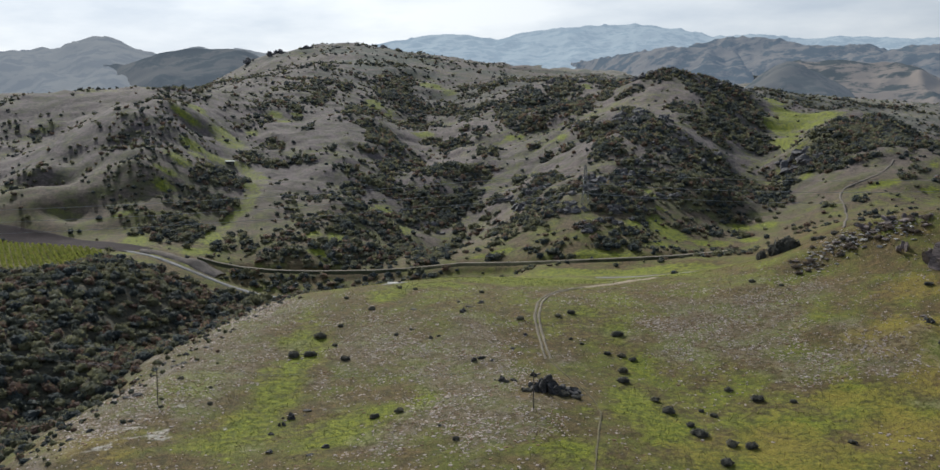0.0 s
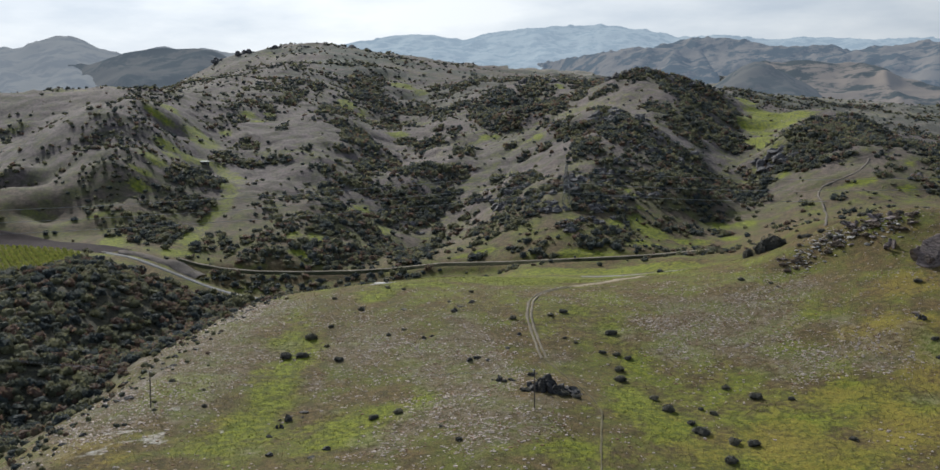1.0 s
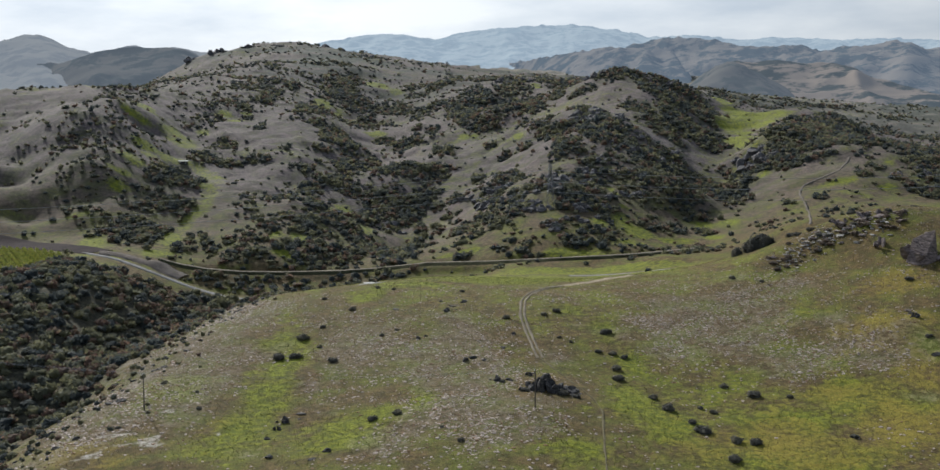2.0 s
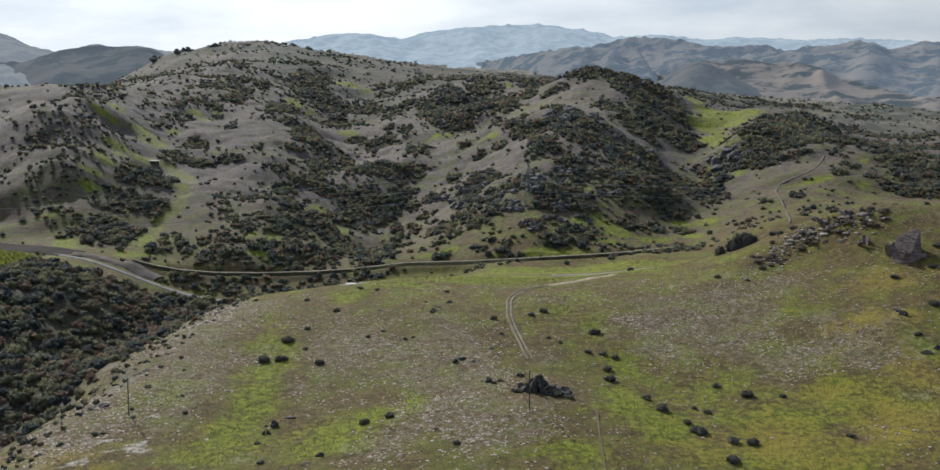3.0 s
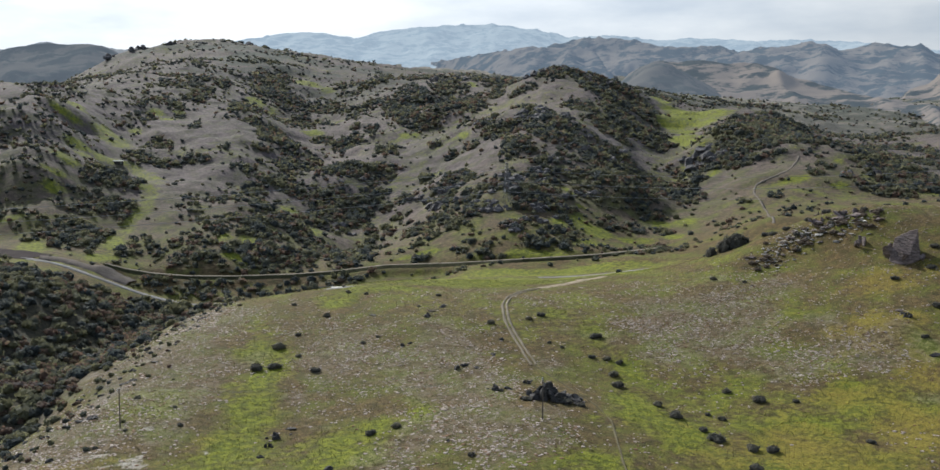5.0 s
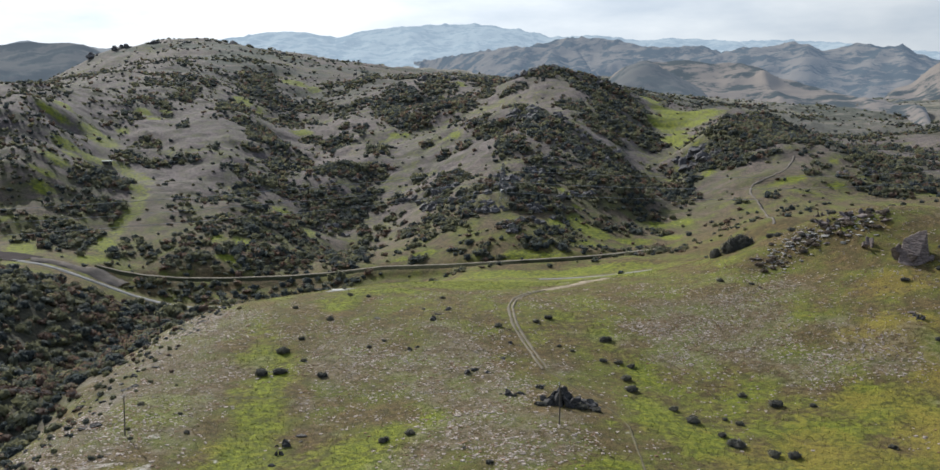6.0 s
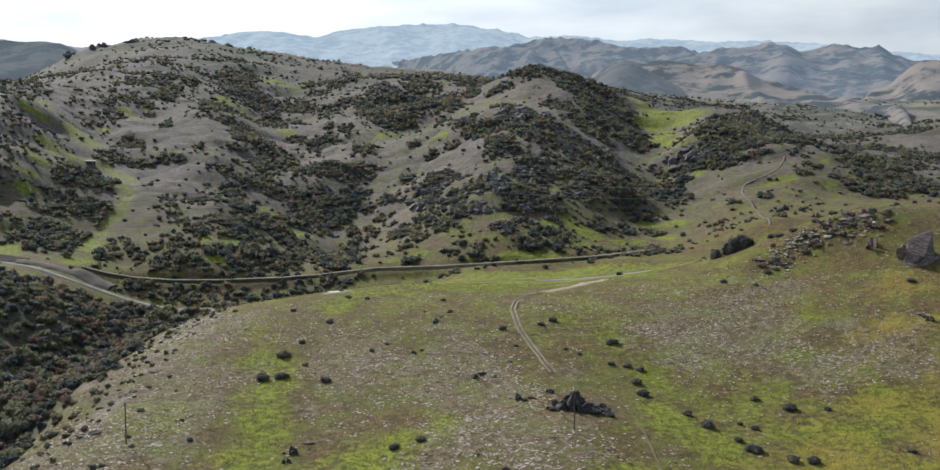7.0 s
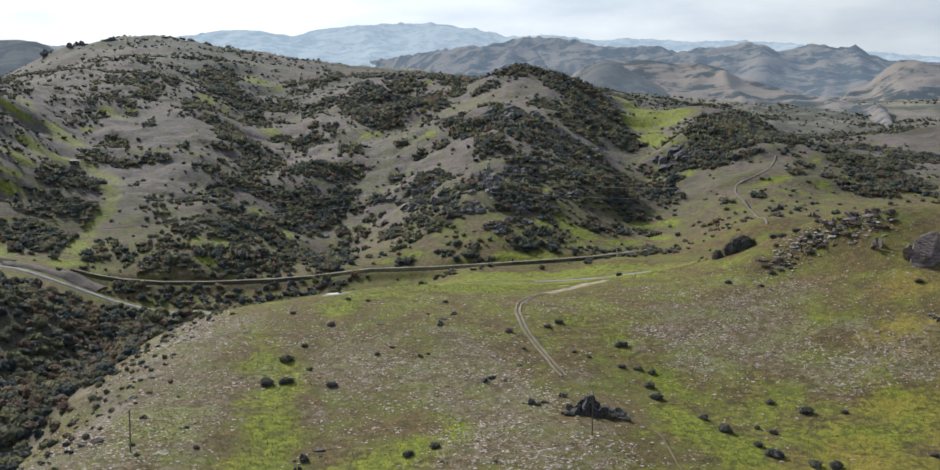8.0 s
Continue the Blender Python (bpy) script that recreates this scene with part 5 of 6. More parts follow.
SHRUBS_WEST = [(-52.2, 323.4, 3.5), (-47.2, 322.5, 3.8), (-46.6, 340.0, 4.0), (-36.1, 316.0, 2.7), (-23.4, 267.3, 2.6), (-17.4, 269.1, 2.6), (-41.3, 349.8, 1.9), (-32.5, 365.4, 2.7), (-40.9, 330.9, 1.8),
               (-22.6, 334.9, 1.6), (-18.1, 338.1, 1.4), (-80.9, 305.1, 2.0), (-70.5, 296.5, 1.1), (-85.4, 273.5, 1.4), (-80.3, 282.6, 1.4), (-3.2, 246.3, 1.6), (-7.2, 255.7, 1.1), (-25.2, 393.2, 2.1),
               (-19.4, 389.0, 1.7), (4.0, 380.1, 2.0), (-43.2, 383.7, 2.0), (-67.9, 284.0, 1.5)]
SHRUBS_EAST = [(44.2, 327.8, 3.6), (43.2, 311.3, 2.4), (39.3, 313.0, 2.0), (46.1, 308.8, 2.4), (42.1, 300.2, 3.0), (41.1, 292.2, 3.2), (49.6, 270.6, 3.6), (47.3, 278.0, 2.5), (53.1, 261.3, 2.1),
               (54.2, 255.7, 4.0), (67.8, 285.9, 2.3), (73.7, 278.7, 3.2), (82.0, 276.1, 1.9), (60.3, 249.6, 3.1), (64.6, 248.6, 2.9), (56.3, 238.2, 3.5), (60.3, 268.8, 2.1), (57.9, 272.0, 1.5), (87.9, 249.0, 2.1),
               (95.6, 372.9, 2.5), (141.7, 314.7, 3.0), (129.5, 299.8, 2.2), (27.8, 345.1, 2.2), (32.1, 348.4, 2.6), (29.9, 324.7, 1.4), (15.7, 342.3, 2.6), (103.5, 365.4, 1.6), (32.7, 320.7, 1.4)]
SHRUBS_KNOLL = [(117.0, 410, 7.6), (113.5, 410.5, 5.4), (120, 411, 5.6), (108.5, 411.5, 4.6), (127, 398, 3.2), (131, 396, 3.0), (138, 394, 2.6), (126, 402, 3.6), (146, 396, 3.4), (170, 398, 2.4), (23.5, 275.0, 3.0), (14.5, 277, 2.4), (27, 273.5, 2.2), (9.5, 286, 1.6), (142, 384, 2.4), (147, 385, 2.0), (155, 386, 2.6), (133, 384, 2.2), (138, 380, 1.6), (128, 379, 2.4), (131, 387, 2.8), (154, 340, 3.0), (141, 338, 2.6), (158, 334, 2.2), (162, 352, 3.0)]
rng = np.random.default_rng(21)
shrub_kinds = [make_shrub(rng, "round dark grey-green shrub on dry grass", 0.05, 0.95), make_shrub(rng, "low dark green shrub with ragged outline", 0.25, 0.75), make_shrub(rng, "brownish-green shrub beside pale cushion plants", 0.62, 0.85)]
tall_kind = make_shrub(rng, "tall dark rounded shrub beside the rocky knoll", 0.05, 1.5)
knoll_kind = make_shrub(rng, "dense dark shrub growing among schist rocks", 0.1, 0.9)
for k, (sx, sy, wide) in enumerate(SHRUBS_WEST + SHRUBS_EAST):
    stand(shrub_kinds[(k * 7) % 3], sx, sy, wide * 0.52, k * 2.4, 0.05)
for k, (sx, sy, wide) in enumerate(SHRUBS_KNOLL):
    stand(tall_kind if k < 4 else knoll_kind, sx, sy, wide * 0.52, k * 1.7, 0.1)
rust_kind = make_shrub(rng, "low rust-brown shrub among pale schist slabs", 0.92, 0.7)
for k in range(46):
    sx = rng.uniform(112, 160)
    sy = float(np.interp(sx, [113, 120, 126, 131, 137, 144, 158], [380, 383, 386, 385, 383, 382, 380])) + rng.normal(0, 4.0)
    stand(rust_kind, sx, sy, rng.uniform(0.6, 1.7), rng.uniform(0, 6.28), 0.05)
for ob in shrub_kinds + [knoll_kind, tall_kind, rust_kind]:
    drop_master(ob)


# ---- rocks ----
def rock_mesh(rng, name, mat, level=3, cuts=12, flat=0.75, rough=0.22, deep=0.34):
    """An angular schist block of about one metre radius, cut by planes."""
    v, f = ico(level)
    for _ in range(cuts):
        n = rng.normal(0, 1, 3)
        n /= np.linalg.norm(n)
        d = rng.uniform(deep, deep + 0.36)
        over = np.maximum(v @ n - d, 0)
        v = v - over[:, None] * n * 0.92
    v = v * (1 + rng.uniform(-rough, rough, (len(v), 1)) * 0.6)
    v = v * [rng.uniform(0.9, 1.25), rng.uniform(0.7, 1.0), flat]
    return raw_mesh(name, v, f, mat, False)


def make_rock(rng, mat, label, group, flat=0.75):
    """A block with smaller slabs fast against its foot."""
    top = tagged(new("rock_outcrop", None), label, "rock", group)
    part("block", rock_mesh(rng, "block", mat, 3, 14, flat), mat, top)
    for k in range(2):
        a = rng.uniform(0, 6.28)
        s = part("slab", rock_mesh(rng, "slab", mat, 2, 10, flat * 0.8), mat, top)
        s.matrix_basis = pose(0.75 * math.cos(a), 0.7 * math.sin(a), -0.12, rng.uniform(-25, 25), rng.uniform(-25, 25), rng.uniform(0, 360)) @ Matrix.Scale(rng.uniform(0.4, 0.65), 4)
    return top


def make_stone(rng, mat, label, group, flat=0.6):
    me = rock_mesh(rng, "boulder", mat, 3, 11, flat)
    return tagged(new("boulder", me), label, "boulder", group)


rng = np.random.default_rng(33)
ROCKS_NEAR = [(3.6, 362.9, 2.7), (-2.5, 352.2, 3.0), (-0.2, 358.0, 2.6), (-9.4, 329.7, 2.0), (11.6, 287.1, 2.4), (14.0, 278.0, 2.6), (26.2, 275.0, 2.4), (12.5, 316.0, 2.4), (3.2, 307.6, 2.4), (0.9, 305.9, 3.2), (-41.4, 278.3, 2.8),
              (-47.9, 262.0, 2.4), (-46.2, 249.3, 2.7), (-33.2, 249.3, 2.7), (-36.3, 245.3, 2.1), (131.0, 315.1, 2.6), (127.1, 290.2, 2.8), (16.6, 327.8, 2.2), (-18.6, 360.4, 3.0), (-4.0, 364.9, 1.9), (6.2, 305.1, 1.6)]
near_kinds = [make_stone(rng, MAT_ROCK, "dark angular schist boulder among cushion plants", "boulders on the near slope", fl) for fl in (0.5, 0.6, 0.36, 0.45)]
for k, (rx, ry, wide) in enumerate(ROCKS_NEAR):
    stand(near_kinds[k % 4], rx, ry, wide * (0.60 if wide > 4 else 0.52), k * 1.9, -0.02)
for k in range(95):
    ry = rng.uniform(262, 430)
    rx = float(np.interp(ry, WEST_EDGE_Y, WEST_EDGE_X)) - rng.uniform(-3, 16)
    stand(near_kinds[k % 4], rx, ry, 0.5 + 1.5 * rng.beta(1, 2.5), rng.uniform(0, 6.28), -0.02)
def block_mesh(rng, name, mat, level=4, cuts=13, low=0.42, high=0.78, split=0.10):
    """A great angular block: flat cleft faces, layered cracks and worn edges."""
    v, f = ico(level)
    lean = rng.uniform(-0.4, 0.4)
    for _ in range(cuts):
        n = rng.normal(0, 1, 3) * [1, 1, 0.8]
        n /= np.linalg.norm(n)
        v = v - np.maximum(v @ n - rng.uniform(low, high), 0)[:, None] * n * 0.97
    for _ in range(4):
        at = rng.uniform(-0.5, 0.6)
        v = v * (1 - split * np.exp(-((v[:, 2] + lean * v[:, 0] - at) / 0.045) ** 2))[:, None]
    lumps = fbm(v[:, 0] * 4 + v[:, 2] * 2, v[:, 1] * 4 - v[:, 2] * 2, 1.0, 4, int(rng.integers(1, 99)))
    v = v * (1 + 0.16 * lumps)[:, None]
    return raw_mesh(name, v, f, mat, False)


def make_tor(rng, mat, label, group, pieces, wide, deep, tall):
    """An outcrop of upright split slabs, highest near the middle, standing in its own rubble."""
    top = tagged(new("rock_outcrop", None), label, "rock", group)
    for k in range(pieces):
        u = rng.uniform(-1, 1)
        h = tall * max(0.22, 1 - abs(u + 0.15) ** 0.8) * rng.uniform(0.7, 1.0)
        r = rng.uniform(0.17, 0.28) * wide
        piece = part("slab", block_mesh(rng, "slab", mat, 3, 12, 0.35, 0.7), mat, top)
        piece.matrix_basis = pose(u * wide * 0.8, rng.uniform(-1, 1) * deep * 0.6, h * 0.2, rng.uniform(-22, 22), rng.uniform(-32, 32), rng.uniform(0, 360)) @ Matrix.Diagonal((r * 1.3, r * 0.9, h, 1))
    return top


def wedge_mesh(rng, name, mat):
    """A leaning wedge of schist: one broad sloping face, a steep dark side and a split crest."""
    v, f = ico(5)
    planes = [((-0.72, -0.5, 0.48), 0.42), ((0.86, -0.36, 0.25), 0.46), ((0.1, -0.9, 0.3), 0.55), ((-0.25, 0.3, 0.9), 0.78), ((0.3, 0.9, 0.3), 0.6), ((-0.9, 0.4, 0.1), 0.7)]
    for n, d in planes + [(rng.normal(0, 1, 3), rng.uniform(0.68, 0.86)) for _ in range(7)]:
        n = np.array(n) / np.linalg.norm(n)
        v = v - np.maximum(v @ n - d, 0)[:, None] * n * 0.98
    for at in (-0.3, 0.05, 0.38):
        v = v * (1 - 0.06 * np.exp(-((v[:, 2] + 0.5 * v[:, 0] - at) / 0.03) ** 2))[:, None]
    lumps = fbm(v[:, 0] * 3 + v[:, 2] * 2, v[:, 1] * 3 - v[:, 2] * 2, 1.0, 5, 14)
    return raw_mesh(name, v * (1 + 0.11 * lumps)[:, None], f, mat, False)


great = tagged(new("rock_outcrop", None), "great cleft pinkish-brown schist boulder on the knoll", "rock", "outcrops of the knoll")
part("block", wedge_mesh(rng, "block", MAT_ROCK_BROWN), MAT_ROCK_BROWN, great).matrix_basis = pose(0.6, 0, 2.2, 0, 8, 0) @ Matrix.Diagonal((9.5, 8.5, 10.5, 1))
for m in (pose(-6.2, 3.0, 1.2, -10, -24, 40) @ Matrix.Diagonal((3.8, 3.2, 4.6, 1)), pose(-4.6, -4.6, 0.0, 12, -14, 100) @ Matrix.Diagonal((2.8, 2.2, 2.4, 1)),
          pose(4.4, -4.6, -0.4, 0, 10, 60) @ Matrix.Diagonal((3.0, 2.2, 2.2, 1)), pose(-3.0, 7.0, 1.0, 4, -18, 20) @ Matrix.Diagonal((3.6, 2.8, 4.4, 1))):
    part("slab", block_mesh(rng, "slab", MAT_ROCK_BROWN, 3, 12, 0.4, 0.7), MAT_ROCK_BROWN, great).matrix_basis = m
stand(great, 151.5, 350, 0.74, 0.0, -0.3)
ledge = make_tor(rng, MAT_ROCK_BROWN, "split brown schist ledge beside a great boulder", "outcrops of the knoll", 7, 5.0, 2.4, 3.6)
stand(ledge, 144, 366, 1.0, 0.4, 0.2)
stand(ledge, 189, 493, 0.9, 2.0, 0.2)
crest = make_tor(rng, MAT_ROCK_BROWN, "long layered schist ledge along the knoll's crest", "outcrops of the knoll", 9, 9.0, 2.0, 2.2)
stand(crest, 152, 385, 1.0, -0.15, 0.3)
stand(crest, 141, 388, 0.7, 0.1, 0.3)
tor = make_tor(rng, MAT_ROCK, "jagged dark schist tor standing in tussock grass", "boulders on the near slope", 24, 7.2, 3.0, 4.2)
stand(tor, 20.0, 278.5, 1.22, -0.15, 0.4)
small_tor = make_tor(rng, MAT_ROCK, "low ragged dark schist outcrop among cushion plants", "boulders on the near slope", 8, 2.9, 1.5, 1.9)
for rx, ry, k, turn in ((9, 287.5, 1.05, 0.2), (17.2, 291.5, 0.85, 1.1), (-44.5, 274.5, 1.15, 0.5), (-46.8, 269.5, 0.9, 2.0), (-1.5, 354, 0.9, 0.4), (131.5, 312.5, 1.0, 0.9), (130.5, 292, 0.9, 2.4), (-11.4, 328.7, 0.7, 0.6)):
    stand(small_tor, rx, ry, k, turn, 0.15)
knoll_rocks = [make_rock(rng, MAT_ROCK_BROWN, "layered brown schist outcrop on the knoll's crest", "outcrops of the knoll", fl) for fl in (0.35, 0.5, 0.28)]
for k, (rx, ry, wide) in enumerate([(114.4, 386, 4.5), (118, 382.7, 4), (123.6, 380.8, 4), (131.3, 389.5, 5), (134.7, 377, 4.5), (142, 375.2, 4.5), (139, 387.6, 7.5), (145.2, 384.7, 8), (152.1, 382, 8), (155.3, 376, 5.5), (148, 388, 6), (136, 384, 4), (160, 384, 5), (104.6, 361.4, 2.6), (130.8, 317, 5)]):
    stand(knoll_rocks[k % 3], rx, ry, wide * (0.30 if rx < 137 else 0.38), k * 1.9, -0.1)
for k in range(14):
    rx = rng.uniform(128, 160)
    stand(knoll_rocks[k % 3], rx, 385 + rng.normal(0, 3.0), rng.uniform(0.7, 1.6), rng.uniform(0, 6.28), -0.1)
pale_kinds = [make_stone(rng, MAT_ROCK_PALE, "pale lichen-grey schist slab on the knoll", "pale slabs of the knoll", fl) for fl in (0.3, 0.45, 0.38)]
for k in range(250):
    u = rng.uniform(0, 1)
    rx = 115 + 37 * u + rng.normal(0, 1.5)
    ry = float(np.interp(rx, [115, 120, 126, 131, 137, 144, 150], [377, 383, 386, 385, 382, 381, 379])) + rng.normal(0, 4.6)
    stand(pale_kinds[k % 3], rx, ry, 0.30 + 1.35 * rng.beta(0.9, 2.4), rng.uniform(0, 6.28), -0.12)

rng = np.random.default_rng(61)


def make_crag(rng, label):
    """A crag of tilted grey slabs that lean with the slope."""
    top = tagged(new("rock_outcrop", None), label, "rock", "crags of the hills")
    for k in range(5):
        u, w = rng.uniform(-0.8, 0.8), rng.uniform(-0.7, 0.7)
        piece = part("slab", block_mesh(rng, "slab", MAT_CRAG, 3, 16, 0.45, 0.85), MAT_CRAG, top)
        piece.matrix_basis = pose(u, w, 0.05 + 0.15 * w, rng.uniform(10, 40), rng.uniform(-22, 12), rng.uniform(-30, 30)) @ Matrix.Diagonal((rng.uniform(0.5, 0.95), rng.uniform(0.5, 0.9), rng.uniform(0.35, 0.75), 1))
    return top


crag_kinds = [make_crag(rng, "rugged grey schist crag rising from the scrub") for _ in range(4)]
CRAGS_LOWER = [(55, 537, 3, 3, 2, 5.5), (58, 549, 4, 5, 3, 4), (66, 552, 8, 6, 4, 3.5), (78, 569, 6, 8, 5, 4.5), (53, 575, 5, 6, 3, 4), (87, 585, 10, 12, 4, 4), (51, 582, 12, 12, 6, 4), (108, 593, 8, 12, 4, 4), (265, 600, 12, 8, 5, 4), (63, 592, 12, 18, 7, 4.5)]
CRAGS_MIDDLE = [(44, 612, 8, 8, 5, 4.5), (26, 629, 6, 8, 4, 4.5), (73, 626, 16, 16, 7, 5), (-22, 647, 8, 20, 4, 3.5), (35, 644, 12, 22, 9, 5), (100, 641, 14, 20, 6, 4.5), (207, 706, 6, 12, 11, 7.5), (213, 691, 6, 9, 7, 6), (21, 680, 6, 14, 4, 4.5), (146, 704, 14, 40, 6, 5)]
CRAGS_UPPER = [(120, 689, 8, 16, 4, 5), (-18, 725, 12, 14, 4, 4), (258, 750, 20, 22, 5, 3.5), (125, 773, 16, 16, 10, 6), (109, 777, 10, 14, 5, 5), (84, 793, 8, 10, 4, 4.5), (190, 946, 22, 12, 5, 5), (164, 963, 22, 8, 9, 6), (103, 1185, 16, 10, 5, 7)]
CRAGS = CRAGS_LOWER + CRAGS_MIDDLE + CRAGS_UPPER
for cx, cy, wx, wy, many, size in CRAGS:
    for k in range(many):
        rx, ry = cx + rng.uniform(-wx, wx), cy + rng.uniform(-wy, wy)
        stand(crag_kinds[rng.integers(0, 4)], rx, ry, size * rng.uniform(0.45, 1.0), rng.uniform(0, 6.28), 0.04 * size)
for k, (rx, ry) in enumerate([(-205, 1703), (-300, 1690), (-287, 1700), (-150, 1948), (-84, 1848), (-28, 1727), (-60, 1800), (-245, 1700), (48, 1316), (-120, 1900), (-330, 1690), (-175, 1850)]):
    stand(crag_kinds[k % 4], rx, ry, rng.uniform(5, 10), k * 1.3, 0.5)
for ob in near_kinds + [great, ledge, crest, tor, small_tor] + knoll_rocks + pale_kinds + crag_kinds:
    drop_master(ob)


# ---- the vineyard ----
def vine_row(rng, length):
    """One trellised row along y: leaves on wires between posts."""
    top = tagged(new("vine_row"), "trellised row of green grapevines on posts", "vines", "rows of the vineyard")
    n = int(length * 34)
    pos = np.stack([rng.normal(0, 0.36, n), rng.uniform(0, length, n), rng.uniform(0.5, 1.75, n)], -1)
    pos[:, 2] += 0.15 * np.sin(pos[:, 1] * 3.9)
    a, b = rng.normal(0, 1, (n, 3)) * 0.17, rng.normal(0, 1, (n, 3)) * 0.17
    me = raw_mesh("leaves", np.stack([pos + a, pos - a + b, pos - a - b], 1).reshape(-1, 3), np.arange(n * 3).reshape(-1, 3), MAT_VINE, False)
    point_values(me, "hue", np.repeat(np.clip(rng.normal(0.42, 0.2, n), 0, 1), 3))
    part("leaves", me, MAT_VINE, top)
    post = None
    for k in range(int(length / 7) + 1):
        if post is None:
            bm = bmesh.new()
            tube(bm, (0, 0, -0.4), (0, 0, 1.75), 0.07, 0.06, 6)
            post = part("post", bm, MAT_WOOD, top)
        else:
            q = new("post", post.data)
            q.parent = top
            q.location = (0, k * 7.0, 0)
    bm = bmesh.new()
    for k in range(int(length / 1.8)):
        tube(bm, (0, 0.9 + k * 1.8, -0.3), (rng.uniform(-0.1, 0.1), 0.9 + k * 1.8, 0.9), 0.05, 0.035, 5)
    part("vine_stems", bm, MAT_STEM, top)
    return top


rng = np.random.default_rng(44)
row_way = math.radians(24)
for k in range(48):
    a = Vector((-118 - 2.7 * k, 470))
    ys = np.linspace(-80, 130, 421)
    px, py = a.x - np.sin(row_way) * ys, a.y + np.cos(row_way) * ys
    ok = in_vineyard(px, py) & (py < 552)
    if ok.sum() < 24:
        continue
    first, last = np.argmax(ok), len(ok) - 1 - np.argmax(ok[::-1])
    length = float(ys[last] - ys[first])
    row = vine_row(rng, length)
    x0, y0, x1, y1 = px[first], py[first], px[last], py[last]
    z0, z1 = float(on_ground(x0, y0)[0]), float(on_ground(x1, y1)[0])
    row.matrix_basis = Matrix.Translation((x0, y0, z0)) @ Matrix.Rotation(row_way, 4, "Z") @ Matrix.Rotation(math.atan2(z1 - z0, length), 4, "X")


# ---- power lines ----
def make_pole():
    """A wooden distribution pole with one cross-arm and three insulators."""
    top = tagged(new("power_pole"), "weathered wooden power pole with a short cross-arm", "power pole", "poles of the local line")
    bm = bmesh.new()
    tube(bm, (0, 0, -0.8), (0, 0, 9.5), 0.17, 0.12, 10)
    part("pole", bm, MAT_WOOD, top)
    bm = bmesh.new()
    box(bm, (0, 0.15, 9.1), (1.9, 0.12, 0.14), bevel=0.015)
    part("cross_arm", bm, MAT_WOOD, top)
    bm = bmesh.new()
    tube(bm, (-0.55, 0.15, 9.05), (0, 0.13, 8.4), 0.03, 0.03, 5)
    tube(bm, (0.55, 0.15, 9.05), (0, 0.13, 8.4), 0.03, 0.03, 5)
    part("arm_brace", bm, MAT_STEEL, top)
    for ix in (-0.85, 0.0, 0.85):
        bm = bmesh.new()
        tube(bm, (ix, 0.15, 9.15), (ix, 0.15, 9.28), 0.05, 0.11, 8)
        tube(bm, (ix, 0.15, 9.28), (ix, 0.15, 9.46), 0.11, 0.05, 8)
        part("insulator", bm, MAT_GLASSY, top, "white ceramic insulator")
    return top


def make_tower(high=21.0):
    """A slim lattice tower: legs, bracing, three pairs of arms with insulator strings."""
    top = tagged(new("lattice_tower"), "slim grey steel lattice tower on the hillside", "pylon", "towers of the main line")
    base, head = 1.7, 0.45
    corner = lambda k, h: Vector(((base + (head - base) * h / high) * (1, 1, -1, -1)[k], (base + (head - base) * h / high) * (1, -1, -1, 1)[k], h))
    for k in range(4):
        bm = bmesh.new()
        tube(bm, corner(k, -1.2), corner(k, high), 0.11, 0.07, 5)
        part("leg", bm, MAT_STEEL, top)
    levels = [0, 3.6, 6.8, 9.7, 12.3, 14.6, 16.6, 18.4, 19.8, 21]
    for k in range(4):
        bm = bmesh.new()
        for lo, hi in zip(levels, levels[1:]):
            tube(bm, corner(k, lo), corner((k + 1) % 4, hi), 0.05, 0.05, 4)
            tube(bm, corner((k + 1) % 4, lo), corner(k, hi), 0.05, 0.05, 4)
            tube(bm, corner(k, hi), corner((k + 1) % 4, hi), 0.05, 0.05, 4)
        part("bracing", bm, MAT_STEEL, top)
    for h, w in ((7.5, 3.6), (13.0, 3.2), (19.0, 2.8)):
        for s in (1,):
            bm = bmesh.new()
            for off in (-0.4, 0.4):
                tube(bm, (0.3 * s, off, h), (w * s, 0, h + 0.1), 0.06, 0.05, 4)
            tube(bm, (0.3 * s, 0, h + 1.1), (w * s, 0, h + 0.1), 0.05, 0.05, 4)
            arm = part("arm", bm, MAT_STEEL, top)
            bm = bmesh.new()
            for d in range(5):
                tube(bm, (w * s, 0, h - 0.1 - 0.24 * d), (w * s, 0, h - 0.30 - 0.24 * d), 0.09, 0.16, 7)
            part("insulator_string", bm, MAT_GLASSY, arm, "pale insulator string")
    return top


def wire(a, b, sag, r, label, group):
    """A wire that hangs between two points."""
    a, b = Vector(a), Vector(b)
    bm = bmesh.new()
    n = 28
    side = (b - a).cross(Vector((0, 0, 1))).normalized()
    rings = []
    for k in range(n + 1):
        t = k / n
        p = a.lerp(b, t) - Vector((0, 0, 4 * sag * t * (1 - t)))
        rings.append([bm.verts.new(p + side * r * math.cos(q) + Vector((0, 0, r * math.sin(q)))) for q in (0.0, 1.571, 3.142, 4.712)])
    for k in range(n):
        for j in range(4):
            bm.faces.new((rings[k][j], rings[k][(j + 1) % 4], rings[k + 1][(j + 1) % 4], rings[k + 1][j]))
    me = bpy.data.meshes.new("wire")
    bm.to_mesh(me)
    bm.free()
    me.materials.append(MAT_WIRE)
    return tagged(new("wire", me), label, "wire", group)


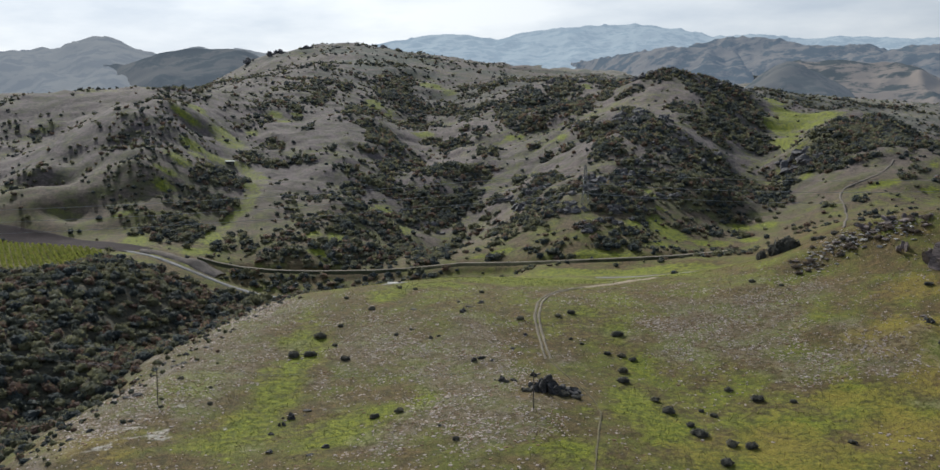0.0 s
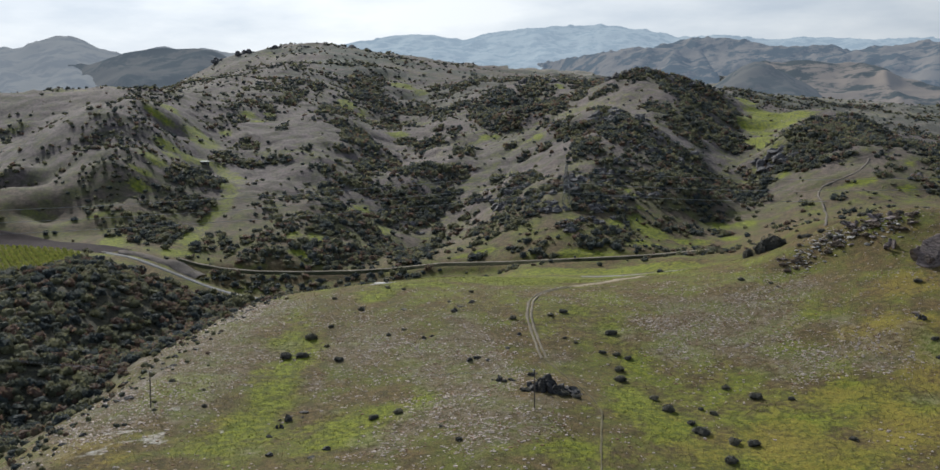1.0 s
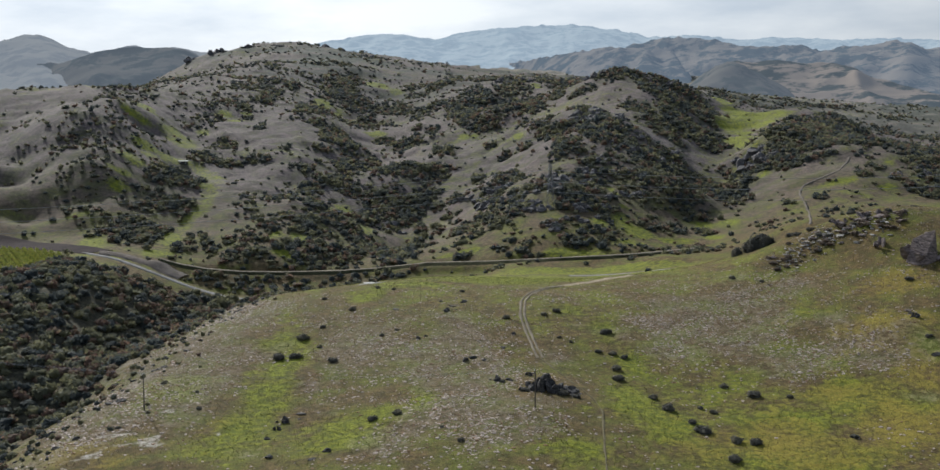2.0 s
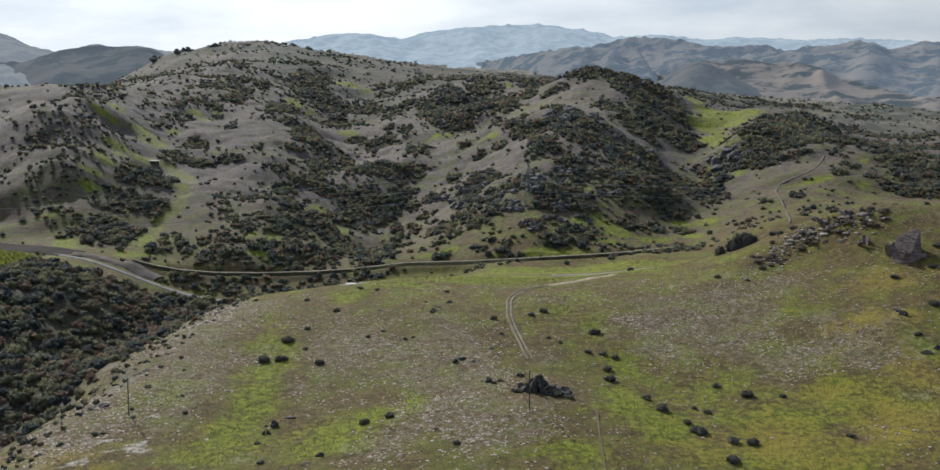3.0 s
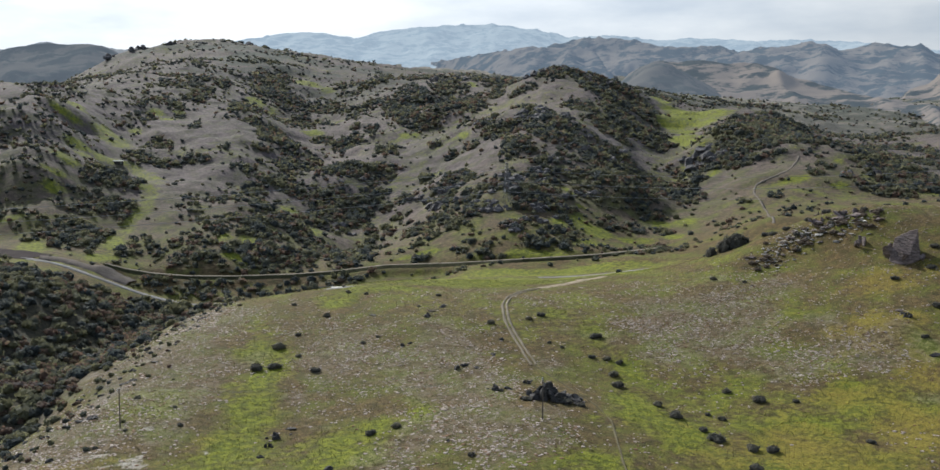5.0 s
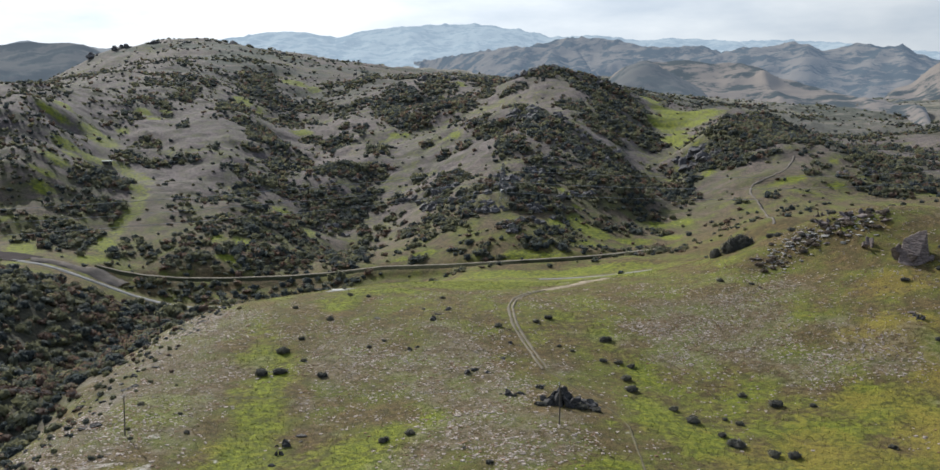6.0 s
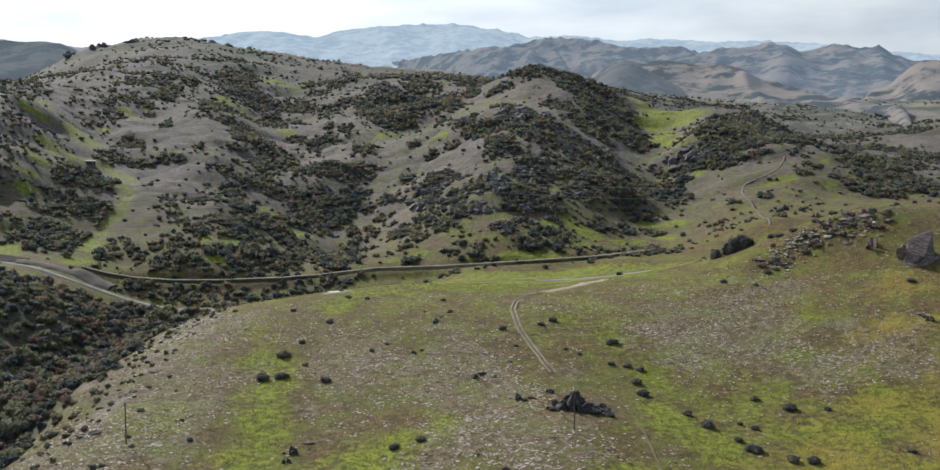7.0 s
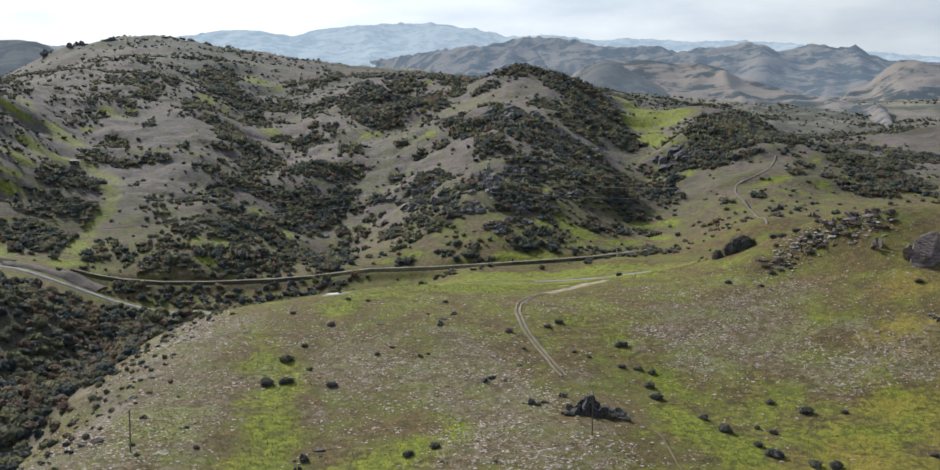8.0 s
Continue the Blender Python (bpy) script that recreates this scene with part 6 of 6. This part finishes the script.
POLES = [(15.3, 262.1, 0.0), (-81.8, 285.0, -1.5), (-215.0, 338.0, -4.0)]
pole_kind = make_pole()
pole_heads = []
for (px, py, tilt), turn in zip(POLES, (78, 80, 110)):
    z = float(on_ground(px, py)[0])
    m = pose(px, py, z, 0, 0, turn)
    copy_thing(pole_kind, m)
    pole_heads.append([m @ Vector((ix, 0.15, 9.46)) for ix in (-0.85, 0.0, 0.85)])
drop_master(pole_kind)
for u, v in zip(pole_heads, pole_heads[1:]):
    for a, b in zip(u, v):
        wire(a, b, 1.6, 0.010 if u is pole_heads[0] else 0.013, "thin wire hanging between wooden poles", "wires of the local line")

TOWERS = [(60, 577), (-405, 505), (350, 560)]
tower_kind = make_tower()
arm_tips = []
for tx, ty in TOWERS:
    m = pose(tx, ty, float(on_ground(tx, ty)[0]), 0, 0, 100)
    copy_thing(tower_kind, m)
    arm_tips.append([m @ Vector((w * s, 0, h - 1.3)) for h, w in ((7.5, 3.6), (13.0, 3.2), (19.0, 2.8)) for s in (1,)])
drop_master(tower_kind)
for far_end, sag in ((1, 6.0), (2, 6.0)):
    for a, b in zip(arm_tips[0], arm_tips[far_end]):
        wire(a, b, sag, 0.07, "long sagging wire of the main power line", "wires of the main line")


# ---- the concrete pad, the parked car, the hut ----
def make_pad():
    top = tagged(new("concrete_pad"), "pale concrete pad lying on bare gravel", "slab")
    bm = bmesh.new()
    box(bm, (0, 0, 0.0), (5.5, 2.8, 0.4), bevel=0.04)
    part("slab", bm, MAT_CONCRETE, top)
    bm = bmesh.new()
    box(bm, (1.6, 0.4, 0.4), (1.2, 0.8, 0.5), bevel=0.05)
    part("block", bm, MAT_BOARD, top, "dark low block on the pad")
    return top


pad = make_pad()
pad.matrix_basis = pose(-28, 411, float(on_ground(-28, 411)[0]) + 0.12, 0, 0, 8)


def make_car():
    """A parked dark estate car, nose along x."""
    top = tagged(new("car"), "dark estate car parked beside the gravel drive", "car")
    bm = bmesh.new()
    profile = [(-2.15, 0.45), (-2.2, 0.85), (-2.0, 1.0), (-1.75, 1.45), (-1.2, 1.55), (0.2, 1.55), (0.95, 1.05), (1.9, 0.9), (2.2, 0.7), (2.2, 0.42)]
    left = [bm.verts.new((px, -0.86 + (0.14 if pz > 1.2 else 0), pz)) for px, pz in profile]
    right = [bm.verts.new((px, 0.86 - (0.14 if pz > 1.2 else 0), pz)) for px, pz in profile]
    bm.faces.new(left)
    bm.faces.new(right[::-1])
    n = len(profile)
    for k in range(n):
        bm.faces.new((left[k], right[k], right[(k + 1) % n], left[(k + 1) % n]))
    bmesh.ops.recalc_face_normals(bm, faces=bm.faces)
    bmesh.ops.bevel(bm, geom=list(bm.edges), offset=0.05, segments=2, affect="EDGES")
    part("body", bm, MAT_PAINT, top)
    for s in (-1, 1):
        bm = bmesh.new()
        box(bm, (-0.5, s * 0.80, 1.25), (2.0, 0.04, 0.36), Matrix.Rotation(-s * 0.0, 4, "X"), 0.01)
        part("side_window", bm, MAT_PANE, top)
    for cx, ang in ((0.62, -37), (-1.9, 29)):
        bm = bmesh.new()
        box(bm, (0, 0, 0), (0.03, 1.35, 0.62), bevel=0.008)
        pane = part("windscreen", bm, MAT_PANE, top)
        pane.matrix_basis = pose(cx, 0, 1.28, 0, ang * 1.4, 0)
    for wx in (-1.35, 1.35):
        for s in (-1, 1):
            bm = bmesh.new()
            tube(bm, (wx, s * 0.70, 0.33), (wx, s * 0.90, 0.33), 0.33, 0.33, 16)
            wheel = part("wheel", bm, MAT_TYRE, top)
            bm = bmesh.new()
            tube(bm, (wx, s * 0.88, 0.33), (wx, s * 0.915, 0.33), 0.20, 0.18, 12)
            part("rim", bm, MAT_STEEL, wheel)
    for s in (-1, 1):
        bm = bmesh.new()
        box(bm, (2.2, s * 0.6, 0.72), (0.06, 0.32, 0.14), bevel=0.02)
        part("headlight", bm, MAT_LAMP, top)
    return top


car = make_car()
car.matrix_basis = pose(82, 441, float(on_ground(82, 441)[0]) + 0.02, 0, 0, 62)


def make_hut():
    """A small hut with a low sheet-iron roof, front along -y."""
    top = tagged(new("hut"), "small dark hut with a pale sheet-iron roof", "hut")
    bm = bmesh.new()
    box(bm, (0, 0, 1.1), (6.4, 3.4, 2.6), bevel=0.03)
    part("wall", bm, MAT_BOARD, top)
    for s in (-1, 1):
        bm = bmesh.new()
        box(bm, (0, 0, 0), (7.2, 2.2, 0.08), bevel=0.01)
        for k in range(15):
            box(bm, (-3.5 + 0.5 * k, 0, 0.05), (0.05, 2.2, 0.04))
        roof = part("roof", bm, MAT_TIN, top)
        roof.matrix_basis = pose(0, s * 1.0, 2.68, -s * 20, 0, 0)
    bm = bmesh.new()
    box(bm, (1.6, -1.72, 0.85), (0.9, 0.06, 1.9), bevel=0.01)
    part("door", bm, MAT_TIN, top)
    bm = bmesh.new()
    box(bm, (-1.2, -1.72, 1.35), (1.4, 0.05, 0.8), bevel=0.01)
    part("window", bm, MAT_PANE, top)
    return top


hut = make_hut()
hut.matrix_basis = pose(-158, 731, float(on_ground(-158, 731)[0]) - 0.1, 0, 0, 15) @ Matrix.Scale(0.85, 4)
